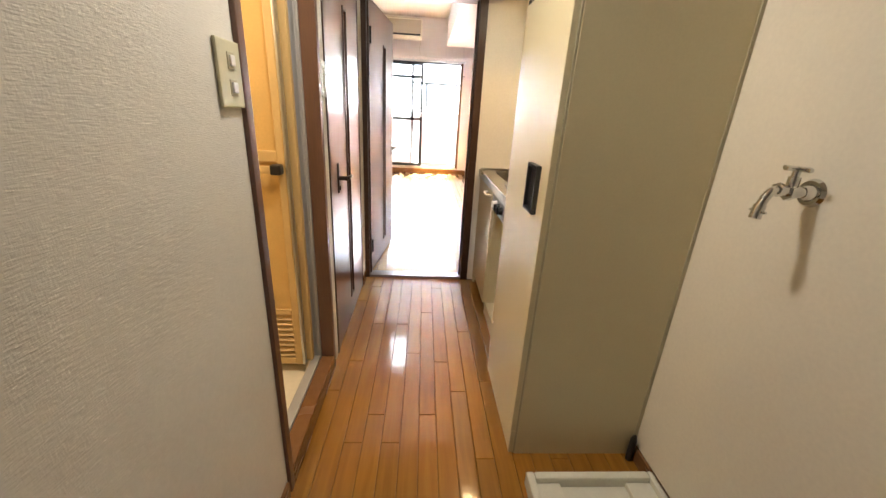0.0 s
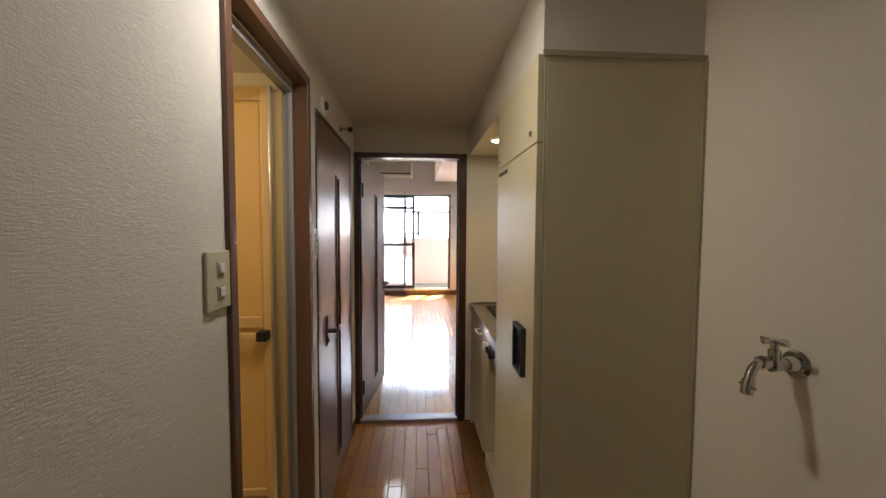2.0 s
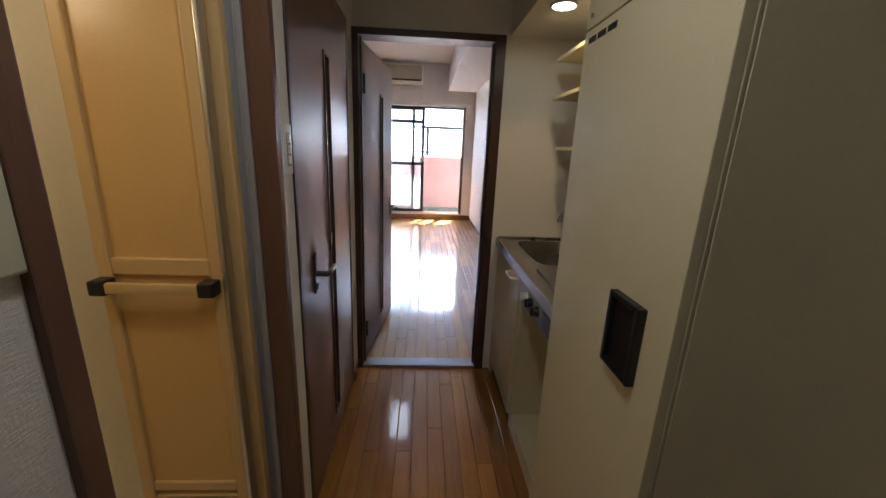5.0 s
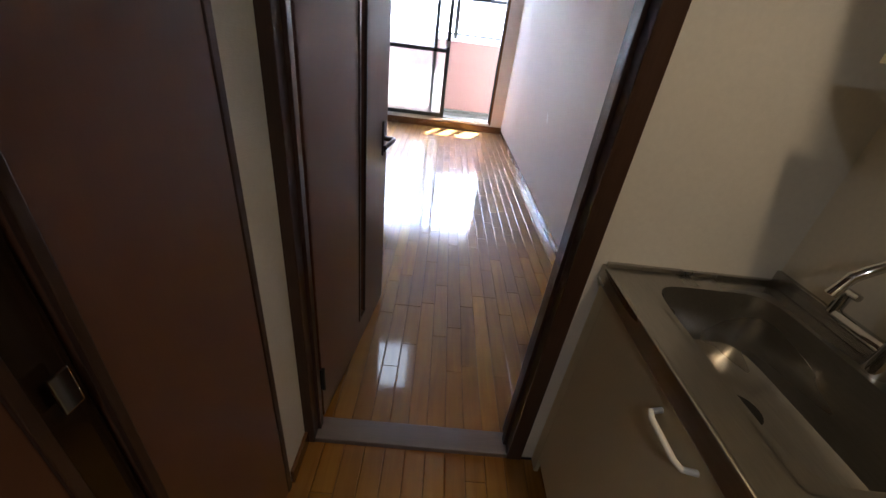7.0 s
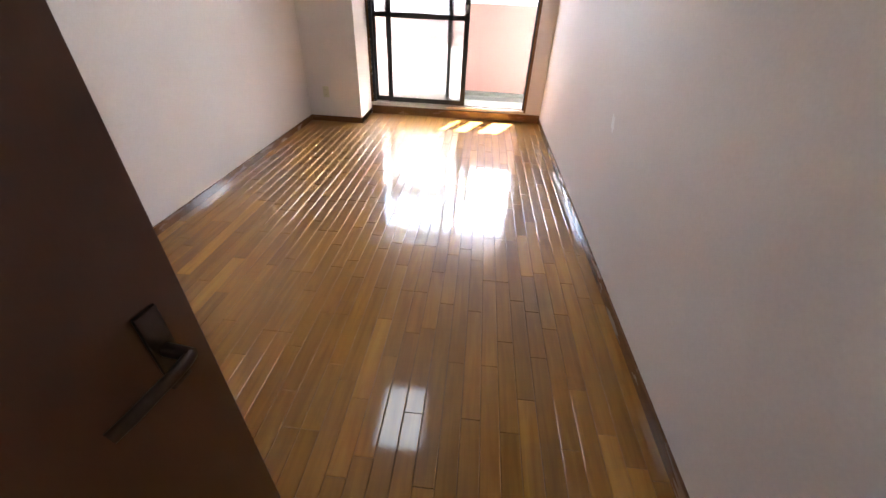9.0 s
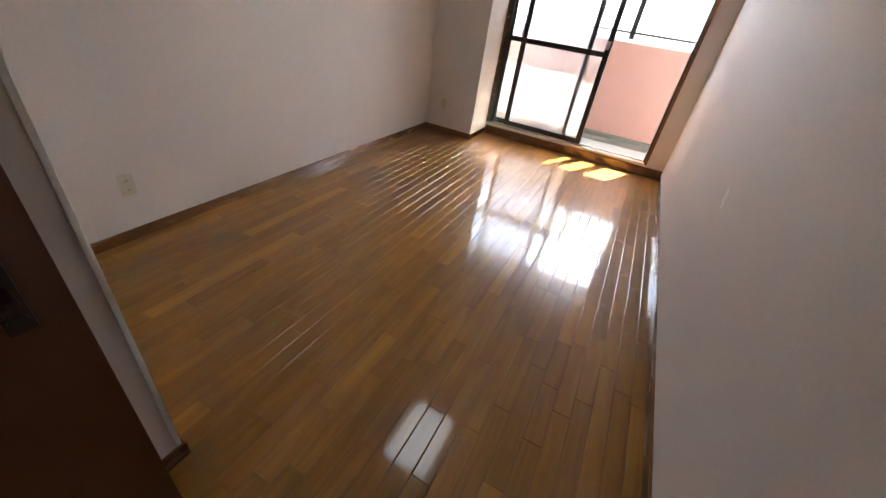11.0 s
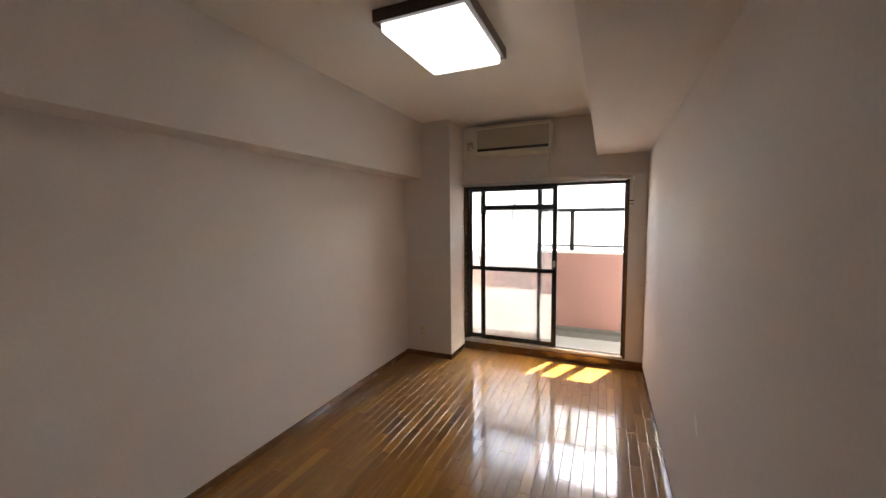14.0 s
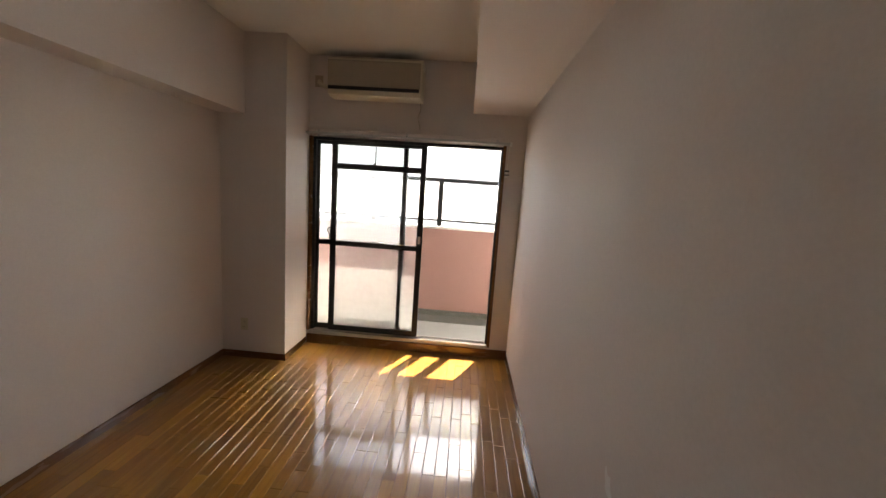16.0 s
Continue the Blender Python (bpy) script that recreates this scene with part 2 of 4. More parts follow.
ALU_MATTE = material("grey_matte_aluminium", (0.40, 0.39, 0.38), 0.5, metal=0.25, vary=0.08, grain=150, stretch=(1, 1, 0.1), bump=0.03)
BATHW = material("bath_wall_resin", (0.72, 0.66, 0.52), 0.4, vary=0.05)
SMOKE = material("smoked_glass_strip", (0.03, 0.017, 0.01), 0.1, vary=0.05, bump=0, spec=0.7)
GLASS = pane("sash_glass", (0.95, 0.97, 0.97), 0.08)
SCREEN = pane("sash_glass_dusty", (0.95, 0.97, 0.97), 0.28)
FROST = pane("frosted_glass", (0.92, 0.95, 0.94), 0.88, 0.2, 0.93, 0.92)
RAILPANE = pane("frosted_rail_panel", (0.95, 0.96, 0.96), 0.9, 0.2)
PINK = material("pink_stucco", (0.34, 0.195, 0.17), 0.9, vary=0.08, grain=120, patch=2, bump=0.5, bump_dist=0.002)
CONC = material("balcony_concrete", (0.33, 0.34, 0.32), 0.85, vary=0.15, grain=90, patch=3, bump=0.3)
# dark grey of kerb and gutter; the shadow at the parapet's foot is included
GUTTER = material("shaded_grey_gutter", (0.13, 0.135, 0.12), 0.7, vary=0.2, grain=60, patch=3, bump=0.3)
COPING = material("pale_coping", (0.80, 0.79, 0.76), 0.7, vary=0.08)
FACADE = material("pale_facade", (0.74, 0.73, 0.70), 0.85, vary=0.08, grain=8, patch=0.3)
FARGLASS = material("far_window_glass", (0.42, 0.45, 0.48), 0.1, vary=0.2, patch=0.5, bump=0)
ASPHALT = material("asphalt", (0.06, 0.06, 0.06), 0.9, vary=0.2, grain=3, patch=0.1)
PAPER_MARK = material("scuffed_paper", (0.80, 0.78, 0.75), 0.6, vary=0.1)
OAK, OAK_STUFF = floor_wood("oak_strip"), floor_wood("oak_strip_joined", True)
OAK_HALL = floor_wood("oak_strip_hall", False, 0.4)
LAMP_ON = glow("lit_diffuser", (0.93, 0.96, 1.0), 0.17)
NOOK_ON = glow("lit_downlight", (1.0, 0.85, 0.6), 2.0)
HALL_ON = glow("lit_hall_lamp", (1.0, 0.9, 0.75), 0.35)

# ---- building helpers ----
WORLD = {}


def box(bm, x0, x1, y0, y1, z0, z1, bevel=0.0, m=None):
    v = bmesh.ops.create_cube(bm, size=1.0)["verts"]
    bmesh.ops.transform(bm, matrix=Matrix.LocRotScale(((x0 + x1) / 2, (y0 + y1) / 2, (z0 + z1) / 2), None, (x1 - x0, y1 - y0, z1 - z0)), verts=v)
    if bevel:
        edges = {e for q in v for e in q.link_edges}
        res = bmesh.ops.bevel(bm, geom=list(edges), offset=bevel, segments=2, affect="EDGES", profile=0.6)
        v = list({q for f in res["faces"] for q in f.verts} | {q for q in v if q.is_valid})
    if m is not None:
        bmesh.ops.transform(bm, matrix=m, verts=[q for q in v if q.is_valid])
    return bm


def boxes(*dims, bevel=0.0):
    bm = bmesh.new()
    for d in dims:
        box(bm, *d, bevel=bevel)
    return bm


def rod(bm, a, b, r, seg=16, r2=None):
    a, b = Vector(a), Vector(b)
    v = bmesh.ops.create_cone(bm, cap_ends=True, segments=seg, radius1=r, radius2=r if r2 is None else r2, depth=(b - a).length)["verts"]
    bmesh.ops.transform(bm, matrix=Matrix.Translation((a + b) / 2) @ (b - a).to_track_quat("Z", "Y").to_matrix().to_4x4(), verts=v)
    return bm


def tube(bm, points, r, seg=12):
    """A bent round pipe through the points."""
    pts = [Vector(p) for p in points]
    rings = []
    for i, p in enumerate(pts):
        d = (pts[min(i + 1, len(pts) - 1)] - pts[max(i - 1, 0)]).normalized()
        q = d.to_track_quat("Z", "Y")
        rings.append([bm.verts.new(p + q @ Vector((r * math.cos(2 * math.pi * k / seg), r * math.sin(2 * math.pi * k / seg), 0))) for k in range(seg)])
    for a, b in zip(rings, rings[1:]):
        for k in range(seg):
            bm.faces.new((a[k], a[(k + 1) % seg], b[(k + 1) % seg], b[k]))
    bm.faces.new(list(reversed(rings[0])))
    bm.faces.new(rings[-1])
    return bm


def arc(p0, p1, p2, n=10):
    """Points of a bow from p0 by p1 to p2."""
    p0, p1, p2 = Vector(p0), Vector(p1), Vector(p2)
    return [(1 - t) ** 2 * p0 + 2 * t * (1 - t) * p1 + t * t * p2 for t in [i / n for i in range(n + 1)]]


def mesh_of(name, bm, mat, smooth=False):
    bmesh.ops.recalc_face_normals(bm, faces=bm.faces)
    me = bpy.data.meshes.new(name)
    bm.to_mesh(me)
    bm.free()
    me.materials.append(mat)
    if smooth:
        for p in me.polygons:
            p.use_smooth = True
        me.set_sharp_from_angle(angle=radians(40))
    return me


def base_of(bm):
    c = [[v.co[i] for v in bm.verts] for i in range(3)]
    return Vector(((min(c[0]) + max(c[0])) / 2, (min(c[1]) + max(c[1])) / 2, min(c[2])))


def solid(name, bm, mat, label, category, kind="", group="", smooth=False):
    """One top-level mesh, its origin at its base."""
    o = base_of(bm)
    bmesh.ops.translate(bm, vec=-o, verts=bm.verts)
    ob = new(name, mesh_of(name, bm, mat, smooth))
    ob.location = o
    WORLD[ob] = Matrix.Translation(o)
    return tagged(ob, label, category, group, kind)


def thing(name, at, label, category, kind="", group=""):
    ob = new(name)
    ob.empty_display_size = 0.1
    ob.location = at
    WORLD[ob] = Matrix.Translation(at)
    return tagged(ob, label, category, group, kind)


def part(name, bm, mat, parent, label="", smooth=False):
    """One mesh under a thing or a part; bm is given in world metres."""
    o = base_of(bm)
    bmesh.ops.translate(bm, vec=-o, verts=bm.verts)
    ob = new(name, mesh_of(name, bm, mat, smooth))
    ob.parent = parent
    ob.location = WORLD[parent].inverted() @ o
    WORLD[ob] = Matrix.Translation(o)
    return tagged(ob, label)

# ---- plan, in metres ----
XL, XR, XH = -0.068, 1.29, 1.258            # hall's wall with the doors; the long wall opposite, in the room and in the hall
XC = 0.75                       # front of cupboard and kitchen
YB = -4.2                       # back of the hall
YW, YP = 5.50, 5.014            # window wall; front of the pillar
XRL, XP = -1.511, -0.891        # room's far-side wall; pillar's side
XCL, YCL = -0.153, 1.0          # closet block's corner
HC, HR = 2.21, 2.97             # ceilings: hall, room
DX0, DX1, DH = -0.035, 0.695, 1.965   # opening of the room's door
S = "structure"

# ---- walls, ceilings ----
B0, B1, BH = -1.80, -1.17, 2.04       # bath opening
solid("wall_hall_west", boxes((XL - 0.10, XL, YB, B0 - 0.033, 0, HC), (XL - 0.10, XL, B1 + 0.033, -1.03, 0, HC), (XL - 0.10, XL, B0 - 0.033, B1 + 0.033, BH + 0.033, HC),
      (XL - 0.10, XL, -1.03, -0.17, 1.99, HC), (XL - 0.10, XL, -0.17, 0, 0, HC)), WALL, "cream woven-textured wallpaper on the hall wall", "wall", S)
solid("wall_hall_south", boxes((XL - 0.1, XR, YB - 0.1, YB, 0, HC)), WALL, "plain cream wall closing the hall", "wall", S)
solid("wall_hall_east", boxes((XH, XR + 0.12, YB - 0.1, 0, 0, HC)), WALL_SMOOTH, "cream papered hall wall behind the tap and cupboard", "wall", S)
solid("wall_east", boxes((XR, XR + 0.12, 0, YW + 0.15, 0, HR)), WALL_ROOM, "long off-white papered wall with faint scuffs", "wall", S)
solid("wall_door", boxes((XL - 0.1, DX0 - 0.045, 0, 0.1, 0, HR), (DX1 + 0.05, XR, 0, 0.1, 0, HR), (DX0 - 0.045, DX1 + 0.05, 0, 0.1, 1.997, HR)), WALL, "papered wall round the room's doorway", "wall", S)
solid("wall_closet", boxes((XCL - 0.08, XCL, 0.1, YCL, 0, HR), (XRL, XCL - 0.08, YCL - 0.08, YCL, 0, HR)), WALL_ROOM, "papered wall block of the closet with a projecting corner", "wall", S)
solid("corner_strip", boxes((XCL - 0.012, XCL + 0.003, YCL - 0.012, YCL + 0.003, 0.062, 2.9), bevel=0.002), WHITE_PL, "white plastic corner strip on the closet wall", "trim", S)
solid("wall_west", boxes((XRL - 0.12, XRL, YCL - 0.08, YW + 0.15, 0, HR)), WALL_ROOM, "off-white papered wall of the room", "wall", S)
solid("wall_pillar", boxes((XRL, XP, YP, YW + 0.15, 0, HR)), WALL_ROOM, "papered pillar in the corner beside the window", "pillar", S)
WX0, WX1, WZ0, WZ1 = XP, 1.085, 0.115, 2.20
solid("wall_window", boxes((XP, XR, YW, YW + 0.15, 0, WZ0), (XP, XR, YW, YW + 0.15, WZ1, HR), (WX1, XR, YW, YW + 0.15, WZ0, WZ1)), WALL_ROOM, "off-white papered wall round the balcony window", "wall", S)
solid("window_head_trim", boxes((XP, XR, YW - 0.03, YW, 2.265, 2.30), bevel=0.003), WALL_ROOM, "thin pale moulding above the window", "trim", S)
solid("beam_west", boxes((XRL, -1.27, YCL, YP, 2.286, HR)), WALL_ROOM, "boxed papered ceiling beam along the wall", "beam", S)
solid("beam_east", boxes((0.755, XR, 0.1, YW, 2.495, HR)), WALL_ROOM, "deep boxed papered ceiling beam", "beam", S)
solid("ceiling_room", boxes((XRL, XR + 0.1, 0.0, YW + 0.15, HR, HR + 0.1)), CEIL, "off-white papered ceiling of the room", "ceiling", S)
solid("ceiling_hall", boxes((XL - 0.1, XR, YB, 0.0, HC, HC + 0.1)), CEIL, "textured pale ceiling of the hall", "ceiling", S)
solid("wall_soffit", boxes((XC + 0.012, XR, -1.66, -1.13, 1.972, HC), (XC + 0.02, XR, -1.13, 0, 1.995, HC)), WALL, "papered soffit above cupboard and kitchen", "wall", S)
solid("subfloor", boxes((-2.4, XR + 0.1, YB, YW + 0.15, -0.16, -0.014)), GAP, "dark joints between floor boards", "floor", S)

rs = random.Random(3)
bm = bmesh.new()
ring = []
for k in range(18):
    a = 2 * math.pi * k / 18
    r = rs.uniform(0.6, 1.1)
    ring.append((2.81 + 0.032 * r * math.cos(a) + 0.025 * math.sin(a), 0.78 + 0.055 * r * math.sin(a)))
bm.faces.new([bm.verts.new((XR - 0.0008, y, z)) for y, z in ring])
back = bmesh.ops.extrude_face_region(bm, geom=bm.faces[:])["geom"]
bmesh.ops.translate(bm, vec=(0.002, 0, 0), verts=[g for g in back if isinstance(g, bmesh.types.BMVert)])
solid("wall_scuff", bm, PAPER_MARK, "pale rubbed scuff on the long papered wall", "scuff", S)

# ---- baseboards ----


def baseboard(x0, x1, y0, y1, h=0.062):
    solid("baseboard", boxes((x0, x1, y0, y1, -0.01, h), bevel=0.003), BASE, "brown wooden baseboard along the wall", "baseboard", S)


T = 0.012
baseboard(XRL, XRL + T, YCL, YP)
baseboard(XRL + T, XP, YP - T, YP)
baseboard(XP, XP + T, YP - T, YW - 0.02)
baseboard(XR - T, XR, 0.1, YW - 0.02)
baseboard(XCL, XCL + T, 0.1, YCL + T)
baseboard(XRL + T, XCL, YCL, YCL + T)
baseboard(DX1 + 0.056, XR - T, 0.1, 0.1 + T)
baseboard(XL, XL + T, -0.16, 0.0)
baseboard(XL, XL + T, -3.9, B0 - 0.045)
baseboard(XH - T, XH, -3.9, -1.69)
solid("window_skirting", boxes((XP + T, XR, YW - 0.02, YW, -0.01, 0.098), bevel=0.004), BASE, "brown wooden board under the balcony window", "baseboard", S)

# ---- window ----
win = thing("window_1", (0.1, YW + 0.05, WZ0), "black aluminium sliding balcony window, its sashes stacked to one side", "window", S)
FX0, FX1, FZ0, FZ1, FY0, FY1 = XP + 0.004, 1.08, 0.12, 2.195, YW + 0.006, YW + 0.10
part("window_frame", boxes((FX0, FX0 + 0.055, FY0 + 0.03, FY1, FZ0, FZ1), (FX1 - 0.02, FX1, FY0 + 0.02, FY1, FZ0, FZ1), (FX0 + 0.055, FX1 - 0.02, FY0 + 0.02, FY1, FZ1 - 0.03, FZ1), bevel=0.003), BLACK_ALU, win)
part("window_sill", boxes((FX0 - 0.0, FX1, YW - 0.012, FY0 + 0.03, WZ0 + 0.002, WZ0 + 0.022), (FX0, FX1, FY0 + 0.03, FY1, WZ0 + 0.002, WZ0 + 0.016),
     (FX0 + 0.06, FX1 - 0.02, FY0 + 0.044, FY0 + 0.048, WZ0 + 0.016, WZ0 + 0.03), (FX0 + 0.06, FX1 - 0.02, FY0 + 0.078, FY0 + 0.082, WZ0 + 0.016, WZ0 + 0.03), bevel=0.002), ALU_SILL, win, "worn pale aluminium sill with two tracks")
part("casing", boxes((FX0, FX0 + 0.03, YW - 0.006, FY0 + 0.03, WZ0 + 0.022, FZ1), (FX1 - 0.005, FX1 + 0.026, YW - 0.006, YW, WZ0, FZ1 + 0.01), bevel=0.002), BASE, win, "brown wooden casing")


def sash(name, x0, x1, y, w0, w1, top_split, glass, label):
    """Sliding sash: stiles, rails, mid rail at 1.11 m; clear glass above it and frosted below."""
    z0, z1, d = WZ0 + 0.03, FZ1 - 0.03, 0.026
    ob = part(name, boxes((x0, x0 + w0, y, y + d, z0, z1), (x1 - w1, x1, y, y + d, z0, z1), bevel=0.002), BLACK_ALU, win, label)
    a, b = x0 + w0, x1 - w1
    part("rail", boxes((a, b, y + 0.001, y + d - 0.001, z0, z0 + 0.055), bevel=0.002), BLACK_ALU, ob)
    part("rail", boxes((a, b, y + 0.001, y + d - 0.001, z1 - 0.035, z1), bevel=0.002), BLACK_ALU, ob)
    part("mid_rail", boxes((a, b, y + 0.001, y + d - 0.001, 1.082, 1.135), bevel=0.002), BLACK_ALU, ob)
    ztop = z1 - 0.035
    if top_split:
        part("transom_bar", boxes((a, b, y + 0.001, y + d - 0.001, 1.885, 1.945), bevel=0.002), BLACK_ALU, ob)
        part("transom_divider", boxes((-0.215, -0.203, y + 0.004, y + d - 0.004, 1.945, ztop)), BLACK_ALU, ob)
        part("transom_latch", boxes((-0.235, -0.195, y - 0.006, y + 0.004, 1.945, 1.962), bevel=0.002), BLACK, ob)
        ps = [(1.135, 1.885, glass, "clear dusty glass"), (1.945, ztop, glass, "clear dusty glass")]
    else:
        ps = [(1.135, ztop, glass, "clear dusty glass")]
    for p0, p1, mt, lb in ps + [(z0 + 0.055, 1.082, FROST, "white frosted glass")]:
        part("pane", boxes((a, b, y + 0.011, y + 0.015, p0, p1)), mt, ob, lb)


sash("sash", FX0 + 0.057, 0.128, FY0 + 0.067, 0.03, 0.055, False, SCREEN, "outer sliding sash")
sash("sash", -0.665, 0.318, FY0 + 0.033, 0.06, 0.058, True, GLASS, "inner sliding sash")
bm = boxes((-0.672, -0.655, FY0 + 0.012, FY0 + 0.033, 1.15, 1.21), bevel=0.004)
tube(bm, arc((-0.664, FY0 + 0.01, 1.20), (-0.70, FY0 + 0.0, 1.26), (-0.655, FY0 + 0.005, 1.275)), 0.006)
part("crescent_lock", bm, BLACK, win, "black crescent lock")
part("finger_pull", boxes((0.272, 0.300, FY0 + 0.028, FY0 + 0.033, 1.16, 1.24), bevel=0.003), WHITE_PL, win, "small pale finger pull")

rail = thing("curtain_rail", (0.1, YW - 0.05, 2.20), "silver double curtain rail with end caps above the window", "curtain rail")
for i, yy in enumerate((YW - 0.045, YW - 0.085)):
    part("track", boxes((-0.90, 1.13, yy, yy + 0.016, 2.205, 2.226), bevel=0.003), ALU, rail)
for xx in (-0.80, 0.1, 1.0):
    part("bracket", boxes((xx, xx + 0.02, YW - 0.09, YW - 0.001, 2.226, 2.232), (xx, xx + 0.02, YW - 0.006, YW - 0.001, 2.19, 2.26)), ALU, rail)
for xx in (-0.92, 1.13):
    part("end_cap", boxes((xx, xx + 0.02, YW - 0.092, YW - 0.022, 2.20, 2.231), bevel=0.004), WHITE_PL, rail)
part("pull_cord", tube(bmesh.new(), [(1.135, YW - 0.03, 2.205), (1.132, YW - 0.028, 2.12), (1.127, YW - 0.026, 2.04), (1.126, YW - 0.03, 1.975)], 0.003, 8), WHITE_PL, rail, "thin pale cord hanging from the rail's end", True)
tie = thing("curtain_tieback_hook", (1.128, YW, 1.93), "small dark curtain hook on the wall beside the window", "hook")
part("plate", boxes((1.108, 1.138, YW - 0.006, YW - 0.0005, 1.90, 1.98), bevel=0.002), WHITE_PL, tie)
part("hook_arm", boxes((1.103, 1.148, YW - 0.035, YW - 0.006, 1.955, 1.97), bevel=0.003), BLACK, tie)
part("hook_arm", boxes((1.103, 1.148, YW - 0.03, YW - 0.006, 1.92, 1.93), bevel=0.003), BLACK, tie)

# ---- balcony and what lies beyond ----
YF = 6.80
solid("balcony_floor", boxes((-2.6, 2.9, YW + 0.15, YF + 0.16, -0.18, 0.02)), CONC, "grey concrete balcony floor", "floor", S)
# gutter strip coloured dark for the shadow it lies in
solid("balcony_gutter", boxes((-2.6, 2.9, YF - 0.36, YF - 0.10, 0.018, 0.025)), GUTTER, "dark grey gutter strip along the parapet, its shadow put into the colour", "gutter", S)
solid("balcony_kerb", boxes((-2.6, 2.9, YF - 0.10, YF, 0.02, 0.075), bevel=0.006), GUTTER, "grey concrete kerb and gutter at the parapet", "kerb", S)
solid("parapet", boxes((-2.6, 2.9, YF, YF + 0.14, 0.02, 1.225)), PINK, "salmon-pink stucco balcony parapet", "parapet", S)
solid("parapet_coping", boxes((-2.6, 2.9, YF - 0.012, YF + 0.155, 1.225, 1.262), bevel=0.006), COPING, "pale coping on the parapet", "coping", S)
solid("balcony_wall", boxes((-2.75, -2.6, YW + 0.15, YF + 0.16, -0.1, 2.62), (2.9, 3.05, YW + 0.15, YF + 0.16, -0.1, 2.62)), COPING, "pale side walls of the balcony", "wall", S)
solid("balcony_ceiling", boxes((-2.75, 3.05, YW + 0.15, YF + 0.12, 2.60, 2.78)), COPING, "pale underside of the balcony above", "ceiling", S)
solid("wall_outside", boxes((-2.75, XRL - 0.12, YW, YW + 0.15, -0.1, 2.7), (XR + 0.12, 3.05, YW, YW + 0.15, -0.1, 2.7)), FACADE, "pale outside wall beside the window", "wall", S)



def stripe_bracket(x):
    """Added unseen shadow caster on the parapet above: wall plate, arm, hanging flat bar."""
    y0, y1 = YF + 0.14, 7.30
    ob = thing("stripe_shadow_bracket", (x, y0, 2.47), "added unseen grey metal bracket above the balcony that stripes the sun patch", "bracket", group="laundry brackets")
    part("plate", boxes((x - 0.05, x + 0.05, y0, y0 + 0.012, 3.07, 3.25), bevel=0.003), ALU_MATTE, ob)
    part("arm", boxes((x - 0.02, x + 0.02, y0 + 0.012, y1 + 0.012, 3.14, 3.18), bevel=0.004), ALU_MATTE, ob)
    part("flat_bar", boxes((x - 0.055, x + 0.055, y1 - 0.012, y1 + 0.012, 2.47, 3.14), bevel=0.004), ALU_MATTE, ob)


# parapet out of view, added to carry the shadow-casting brackets
solid("parapet_above", boxes((-2.75, 3.05, YF, YF + 0.14, 2.78, 3.95)), PINK, "added unseen salmon-pink parapet of the storey above, carrying the brackets", "parapet", S)
# two added bars, out of view, split the floor's sun patch into stripes
stripe_bracket(1.25)
stripe_bracket(1.53)

br = thing("balcony_railing", (0.1, YF + 0.06, 1.262), "dark metal balcony railing with frosted panels", "railing")
part("top_rail", boxes((-2.6, 2.9, YF + 0.035, YF + 0.075, 1.865, 1.915), bevel=0.004), BLACK_ALU, br)
part("bottom_rail", boxes((-2.6, 2.9, YF + 0.04, YF + 0.07, 1.325, 1.355), bevel=0.003), BLACK_ALU, br)
for k in range(-2, 4):
    xx = 0.36 + 0.93 * k
    part("post", boxes((xx, xx + 0.065, YF + 0.035, YF + 0.075, 1.262, 1.865), bevel=0.003), BLACK_ALU, br)
    if k < 3:
        part("pane", boxes((xx + 0.065, xx + 0.93, YF + 0.053, YF + 0.058, 1.355, 1.865)), RAILPANE, br, "frosted white panel")


def far_house(x0, x1, y, h, storeys, cols, label):
    h0 = -7.0
    ob = thing("apartment_building", ((x0 + x1) / 2, y + 4, h0), label, "building")
    part("wall", boxes((x0, x1, y, y + 8, h0, h0 + h)), FACADE, ob)
    part("roof", boxes((x0 - 0.2, x1 + 0.2, y - 0.2, y + 8.2, h0 + h, h0 + h + 0.3)), COPING, ob)
    w = (x1 - x0) / cols
    for s in range(storeys):
        z = h0 + 0.9 + s * 2.9
        for c in range(cols):
            xa = x0 + c * w + w * 0.22
            wo = part("window", boxes((xa, xa + w * 0.56, y - 0.06, y, z - 0.06, z), (xa, xa + w * 0.56, y - 0.06, y, z + 1.3, z + 1.36),
                      (xa, xa + 0.05, y - 0.06, y, z, z + 1.3), (xa + w * 0.56 - 0.05, xa + w * 0.56, y - 0.06, y, z, z + 1.3), (xa + w * 0.27, xa + w * 0.29, y - 0.05, y, z, z + 1.3)), ALU_SILL, ob)
            part("pane", boxes((xa + 0.05, xa + w * 0.56 - 0.05, y - 0.03, y - 0.005, z, z + 1.3)), FARGLASS, wo)


far_house(-9, 5.5, 17.0, 10.2, 3, 5, "pale apartment block across the street")
far_house(6.4, 15, 19.5, 9.6, 3, 3, "lower pale house beside the apartment block")
AX, AY, AZ = 1.53, 20.0, 3.5
ant = thing("tv_aerial", (AX, AY, AZ), "thin grey rooftop television aerial on a mast", "aerial")
part("mast", rod(bmesh.new(), (AX, AY, AZ), (AX, AY, AZ + 0.5), 0.02, 10), ALU_MATTE, ant, "", True)
part("boom", rod(bmesh.new(), (AX - 0.7, AY, AZ + 0.36), (AX + 0.7, AY, AZ + 0.44), 0.02, 8), ALU_MATTE, ant, "", True)
